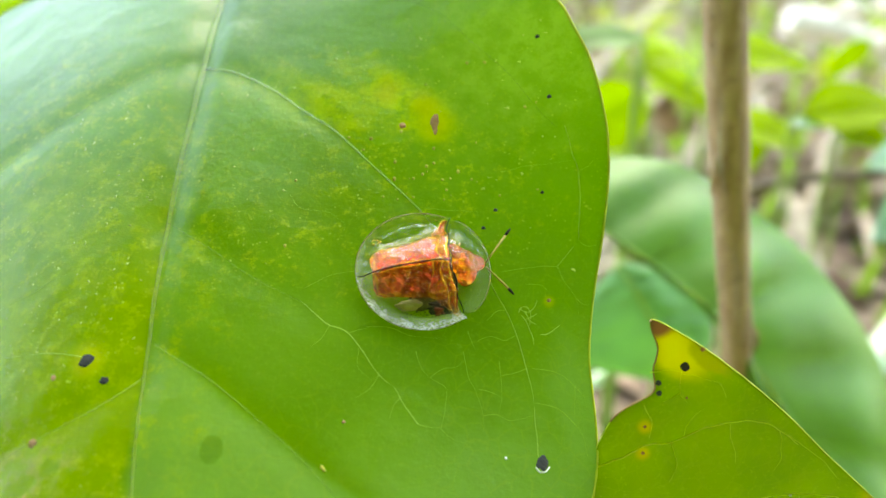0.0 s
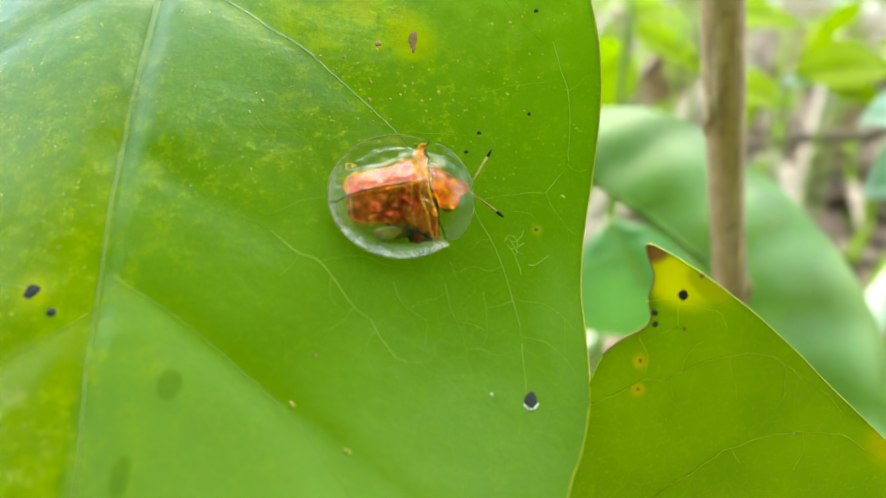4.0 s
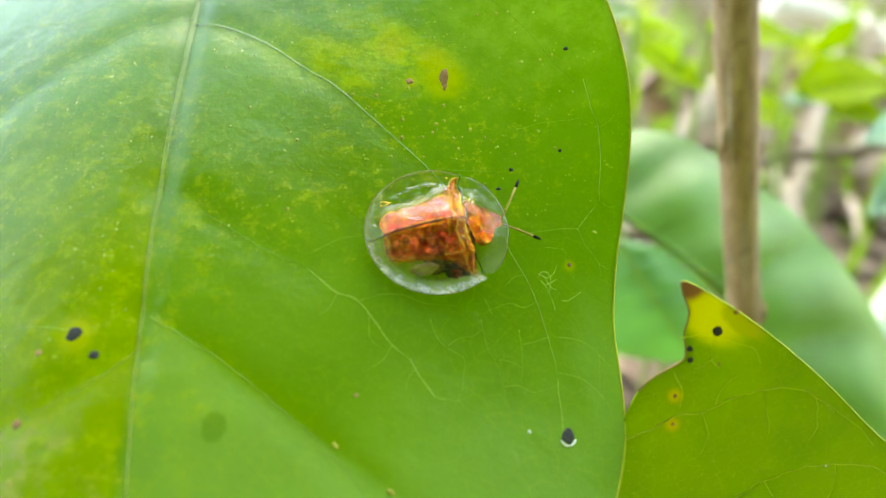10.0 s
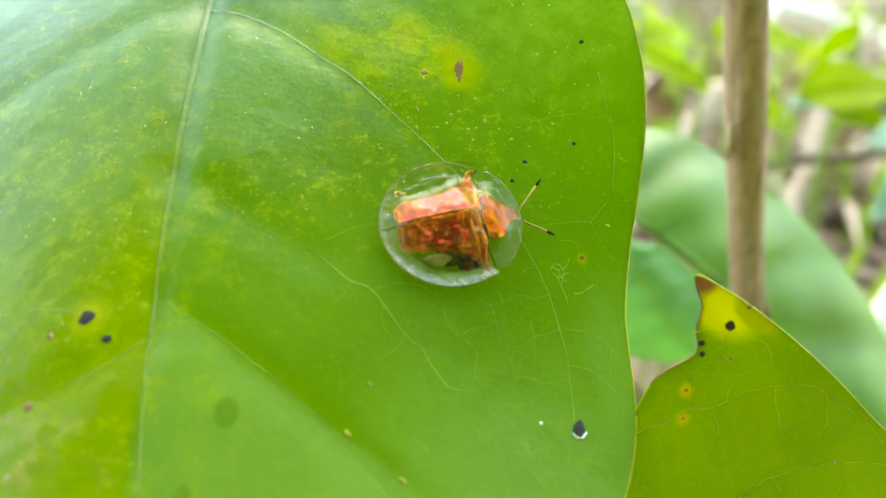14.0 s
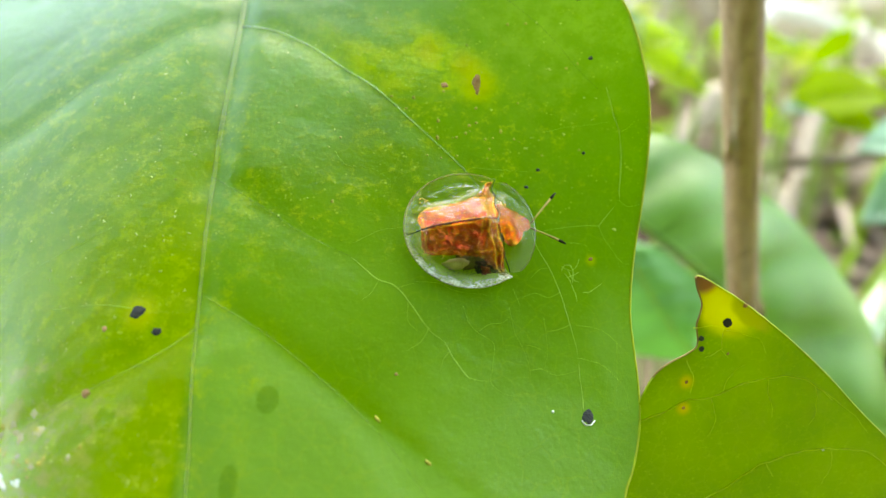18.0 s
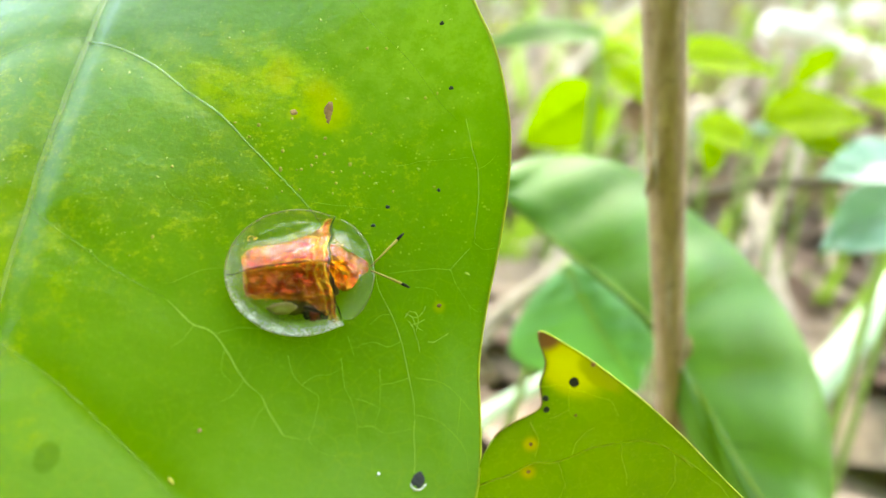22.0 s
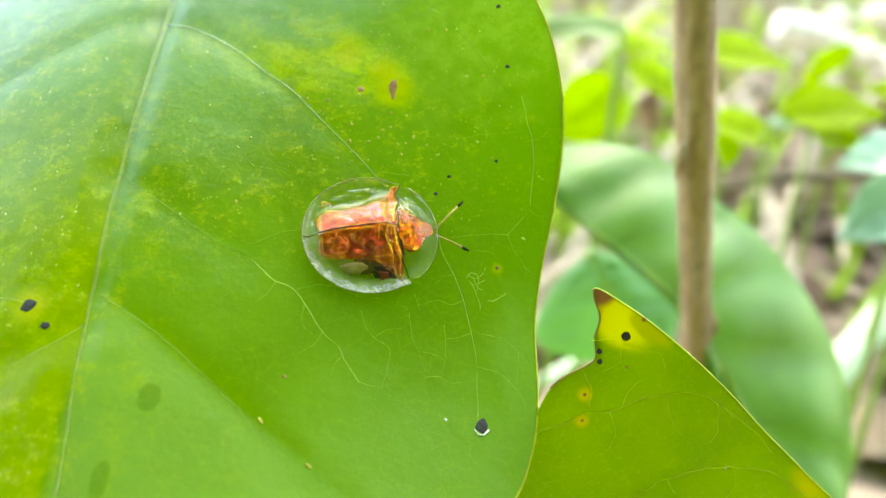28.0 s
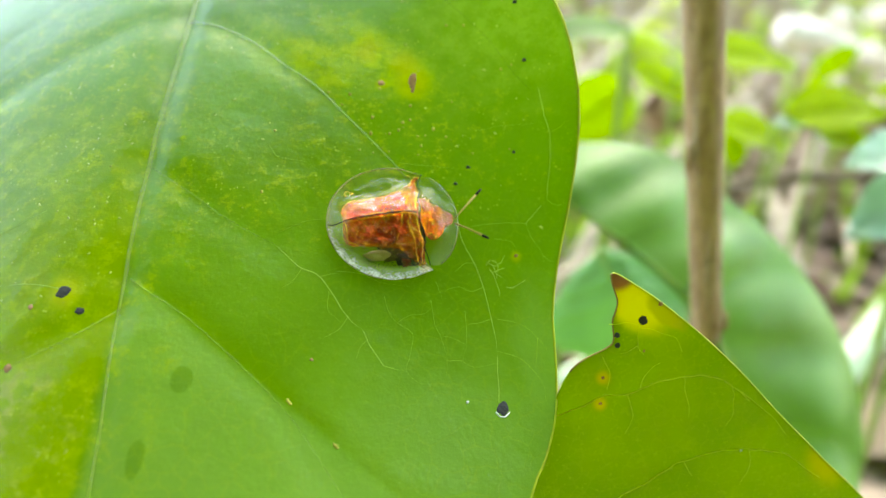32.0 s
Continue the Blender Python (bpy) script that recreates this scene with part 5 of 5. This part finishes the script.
def fallen_leaf(place, size, turn, curl, mat, label):
    """A dry leaf, rolled along its length."""
    ob = thing("fallen_leaf", Matrix.Translation(place) @ pose(0, 0, 0, *turn), label, "dead leaf", "dry leaves on the ground")

    def point(u, v):
        k = 2 * v - 1
        w = size * 0.32 * math.sin(math.pi * min(1, max(0, u * 0.96 + 0.02))) ** 0.7
        a = k * curl
        return (u - 0.5) * size, w * math.sin(a) / max(curl, 0.1), w * (1 - math.cos(a)) / max(curl, 0.1) * 1.2 + 0.15 * noise.noise((u * 4, k * 2, size))
    part("blade", sheet(point, 20, 12, thick=0.04), mat, ob)
    return ob


rnd = random.Random(21)
fallen_leaf(at(*(8.05, 4.84, 29.00)), 5.0, (60, 20, 70), 1.9, DEAD, "brown curled dry leaf among the litter")
# leaves added in near-white to paint the overexposed sunlit ground
for x, y, far, size in ((8.2, 4.4, 45, 3.5), (24.2, 11.2, 42, 2.6), (22.8, 13.2, 43, 3.0), (24.5, 9.6, 40, 2.6), (27.0, 14.5, 46, 3.4)):
    fallen_leaf(at(x, y, far), size, (50, 10, 30 * size), 0.8, BLEACHED_GLARE, "dry leaf coloured near-white for the glare of sunlit ground")
for k in range(70):
    u, far = rnd.uniform(-0.1, 0.75), rnd.uniform(0.20, 0.95)
    x, y = far * u, far
    fallen_leaf(Vector((x, y, rnd.uniform(0.004, 0.03))), rnd.uniform(3, 8), (rnd.uniform(-40, 40), rnd.uniform(-30, 30), rnd.uniform(0, 360)),
                rnd.uniform(0.4, 1.8), DEAD if rnd.random() < 0.55 else STRAW, "dry curled leaf on the ground")


# ---- uncounted litter, grass and far undergrowth ----
def scatter(name, count, build, mat, label, category):
    bm = bmesh.new()
    verts, faces = [], []
    for k in range(count):
        v, f_ = build(k)
        o = len(verts)
        verts += v
        faces += [tuple(i + o for i in q) for q in f_]
    bm.free()
    me = bpy.data.meshes.new(name)
    me.from_pydata(verts, [], faces)
    me.shade_smooth()
    me.materials.append(mat)
    return tagged(new(name, me), label, category, kind="stuff")


def ribbon(a, way, side, size, wide, sag, steps=5):
    v = []
    for k in range(steps + 1):
        u = k / steps
        w = wide * math.sin(math.pi * (0.08 + 0.9 * u)) ** 0.7 * 0.5
        p = a + way * size * u - Vector((0, 0, sag * size * u * u))
        v += [p - side * w, p + side * w]
    return v, [(2 * k, 2 * k + 1, 2 * k + 3, 2 * k + 2) for k in range(steps)]


def any_place(lo, hi, power=1.0):
    far = lo + (hi - lo) * rnd.random() ** power
    return Vector((far * rnd.uniform(-0.75, 0.85), far, 0))


def litter(k):
    a = any_place(0.22, 4.0, 1.7) + Vector((0, 0, rnd.uniform(0.0, 0.03)))
    t = rnd.uniform(0, 6.28)
    way = Vector((math.cos(t), math.sin(t), rnd.uniform(-0.1, 0.5))).normalized()
    side = way.cross(Vector((rnd.uniform(-0.5, 0.5), rnd.uniform(-0.5, 0.5), 1))).normalized()
    return ribbon(a, way, side, rnd.uniform(0.03, 0.09), rnd.uniform(0.008, 0.04), rnd.uniform(0, 0.4))


def straw(k):
    a = any_place(0.40, 4.0, 1.6) + Vector((0, 0, rnd.uniform(0, 0.04)))
    t = rnd.uniform(0, 6.28)
    way = Vector((math.cos(t), math.sin(t), rnd.uniform(-0.1, 0.9))).normalized()
    return ribbon(a, way, way.cross(Vector((0.3, 0.2, 1))).normalized(), rnd.uniform(0.06, 0.22), rnd.uniform(0.003, 0.008), 0.1, 4)


def blades(k):
    a = any_place(0.26, 5.0, 1.5)
    way = Vector((rnd.uniform(-0.4, 0.4), rnd.uniform(-0.3, 0.3), 1)).normalized()
    return ribbon(a, way, way.cross(Vector((rnd.uniform(-1, 1), 1, 0))).normalized(), rnd.uniform(0.04, 0.16), rnd.uniform(0.004, 0.012), rnd.uniform(0, 0.3))


def foliage(k):
    a = any_place(0.7, 6.0, 1.3)
    a.z = rnd.uniform(0.0, 0.10) + 0.06 * max(0, a.y - 0.8)
    t = rnd.uniform(0, 6.28)
    way = Vector((math.cos(t), math.sin(t), rnd.uniform(-0.5, 0.3))).normalized()
    side = way.cross(Vector((rnd.uniform(-0.4, 0.4), -0.4, 1))).normalized()
    return ribbon(a, way, side, rnd.uniform(0.03, 0.07) * (1 + 0.3 * a.y), rnd.uniform(0.015, 0.035) * (1 + 0.3 * a.y), rnd.uniform(0, 0.5))


def reeds(k):
    far = rnd.uniform(1.0, 5.0)
    a = Vector((far * (rnd.uniform(-0.9, 0.42) if k % 4 else rnd.uniform(0.3, 0.8)), far, 0))
    way = Vector((rnd.gauss(0, 0.25), rnd.gauss(0, 0.2), 1)).normalized()
    return ribbon(a, way, way.cross(Vector((rnd.uniform(-1, 1), 1, 0))).normalized(), far * rnd.uniform(0.10, 0.38), far * rnd.uniform(0.008, 0.02), rnd.uniform(0, 0.2))


def bushes(k):
    far = rnd.uniform(1.5, 6.0)
    a = Vector((far * rnd.uniform(-0.9, 0.8), far, 0.02 + far * 0.16 * rnd.random() ** 2))
    t = rnd.uniform(0, 6.28)
    way = Vector((math.cos(t), math.sin(t), rnd.uniform(-0.7, 0.5))).normalized()
    return ribbon(a, way, way.cross(Vector((rnd.uniform(-0.4, 0.4), -0.6, 1))).normalized(), far * 0.05, far * 0.03, rnd.uniform(0, 0.5))


scatter("dry_reeds", 420, reeds, STRAW, "tall dry stalks standing in the distance", "reeds")
scatter("bushes", 500, bushes, GRASS, "low olive-green bushes in the distance", "bush")
scatter("leaf_litter", 5000, litter, DEAD, "brown and pale dry leaf litter covering the soil", "leaf litter")
scatter("straw_litter", 5000, straw, STRAW, "pale dry stalks and straw over the litter", "straw")
scatter("grass", 800, blades, GRASS, "sparse green grass blades in the litter", "grass")
scatter("undergrowth", 350, foliage, BRIGHT, "low bright green seedlings in the distance", "undergrowth")


# ---- the same ground cover on the other sides of the plant ----
def ring_place(lo, hi):
    a, far = radians(rnd.uniform(128, 412)), lo + (hi - lo) * rnd.random() ** 1.4
    return Vector((math.cos(a) * far, math.sin(a) * far, 0))


def side_litter(k):
    t = rnd.uniform(0, 6.28)
    way = Vector((math.cos(t), math.sin(t), rnd.uniform(-0.1, 0.4))).normalized()
    side = way.cross(Vector((rnd.uniform(-0.5, 0.5), rnd.uniform(-0.5, 0.5), 1))).normalized()
    return ribbon(ring_place(0.12, 4.5) + Vector((0, 0, rnd.uniform(0, 0.02))), way, side, rnd.uniform(0.04, 0.10), rnd.uniform(0.01, 0.045), rnd.uniform(0, 0.3))


def side_grass(k):
    way = Vector((rnd.uniform(-0.4, 0.4), rnd.uniform(-0.3, 0.3), 1)).normalized()
    return ribbon(ring_place(1.5, 5.0), way, way.cross(Vector((rnd.uniform(-1, 1), 1, 0))).normalized(), rnd.uniform(0.06, 0.30), rnd.uniform(0.006, 0.016), rnd.uniform(0, 0.3))


# leaves for the added hedge, out of view behind the walk
def hedge_leaf(k):
    a, h = radians(rnd.uniform(190, 352)), 2.95 * rnd.random()
    far = 1.08 + 0.30 * noise.noise((math.cos(a) * 4, math.sin(a) * 4, h * 3)) - 0.19 * h + rnd.uniform(-0.10, 0.10)
    t = rnd.uniform(0, 6.28)
    way = Vector((math.cos(t), math.sin(t), rnd.uniform(-0.9, 0.3))).normalized()
    side = way.cross(Vector((rnd.uniform(-0.5, 0.5), rnd.uniform(-0.5, 0.5), 1))).normalized()
    return ribbon(Vector((math.cos(a) * far, math.sin(a) * far, h)), way, side, rnd.uniform(0.06, 0.13), rnd.uniform(0.025, 0.06), rnd.uniform(0.1, 0.6), 4)


scatter("leaf_litter", 5000, side_litter, DEAD, "brown dry leaf litter all round the plant", "leaf litter")
scatter("grass", 1500, side_grass, GRASS, "sparse green grass round the clearing", "grass")
scatter("hedge_leaves", 5000, hedge_leaf, GRASS, "dense green leaves of the added unseen hedge", "hedge")


# ---- what moves ----
CREEP = [(0, 0.006, 0.032, 5.4), (1, 0.006, 0.042, 7.0), (2, 0.009, 0.050, 8.4), (3, 0.012, 0.040, 6.6), (5.5, 0.005, 0.035, 5.6), (7.5, 0.006, 0.050, 6.7),
         (9.5, 0.012, 0.056, 8.0), (10.5, 0.010, 0.054, 8.2), (11.5, 0.012, 0.043, 7.0), (13.5, 0.011, 0.042, 6.9), (15.5, 0.009, 0.041, 6.9),
         (18, 0.007, 0.007, 4.8), (20, 0.007, 0.009, 4.9), (22, -0.004, 0.008, 4.6), (24, 0.0, -0.004, 5.4), (27.5, -0.012, 0.007, 5.0), (30, -0.010, 0.006, 5.0), (32, -0.010, 0.006, 5.0)]
UPPER = [(0, 46), (3, 52), (6, 46), (9, 54), (11, 52), (13, 46), (15.5, 44), (18, 43), (23, 42), (28, 41), (32, 44)]
LOWER = [(0, -54), (3, -45), (6, -50), (9, -35), (11, -32), (13, -32), (15.5, -32), (18, -30), (23, -28), (28, -30), (32, -29)]


def motions():
    ex = Vector((1, 0, -0.2074)).normalized()
    nz = Vector((0.2074, 0.3709, 1)).normalized()
    ey = nz.cross(ex)
    stand = Matrix((ex, ey, nz)).transposed().to_4x4()
    stand.translation = Vector((-0.14, -0.18, 5.2 - 5.30)) * CM
    walk(BEETLE, [(t, LEAF @ stand @ pose((x - 0.018) * CM, (0.7 * y - 0.012) * CM, 0, 0, 0, r)) for t, x, y, r in CREEP])
    for feeler, s, rows in ((FEELERS[0], 1, UPPER), (FEELERS[1], -1, LOWER)):
        walk(feeler, [(t, pose(0.455 * CM, s * 0.012 * CM, 0.05 * CM, 0, 0, a)) for t, a in rows])


motions()
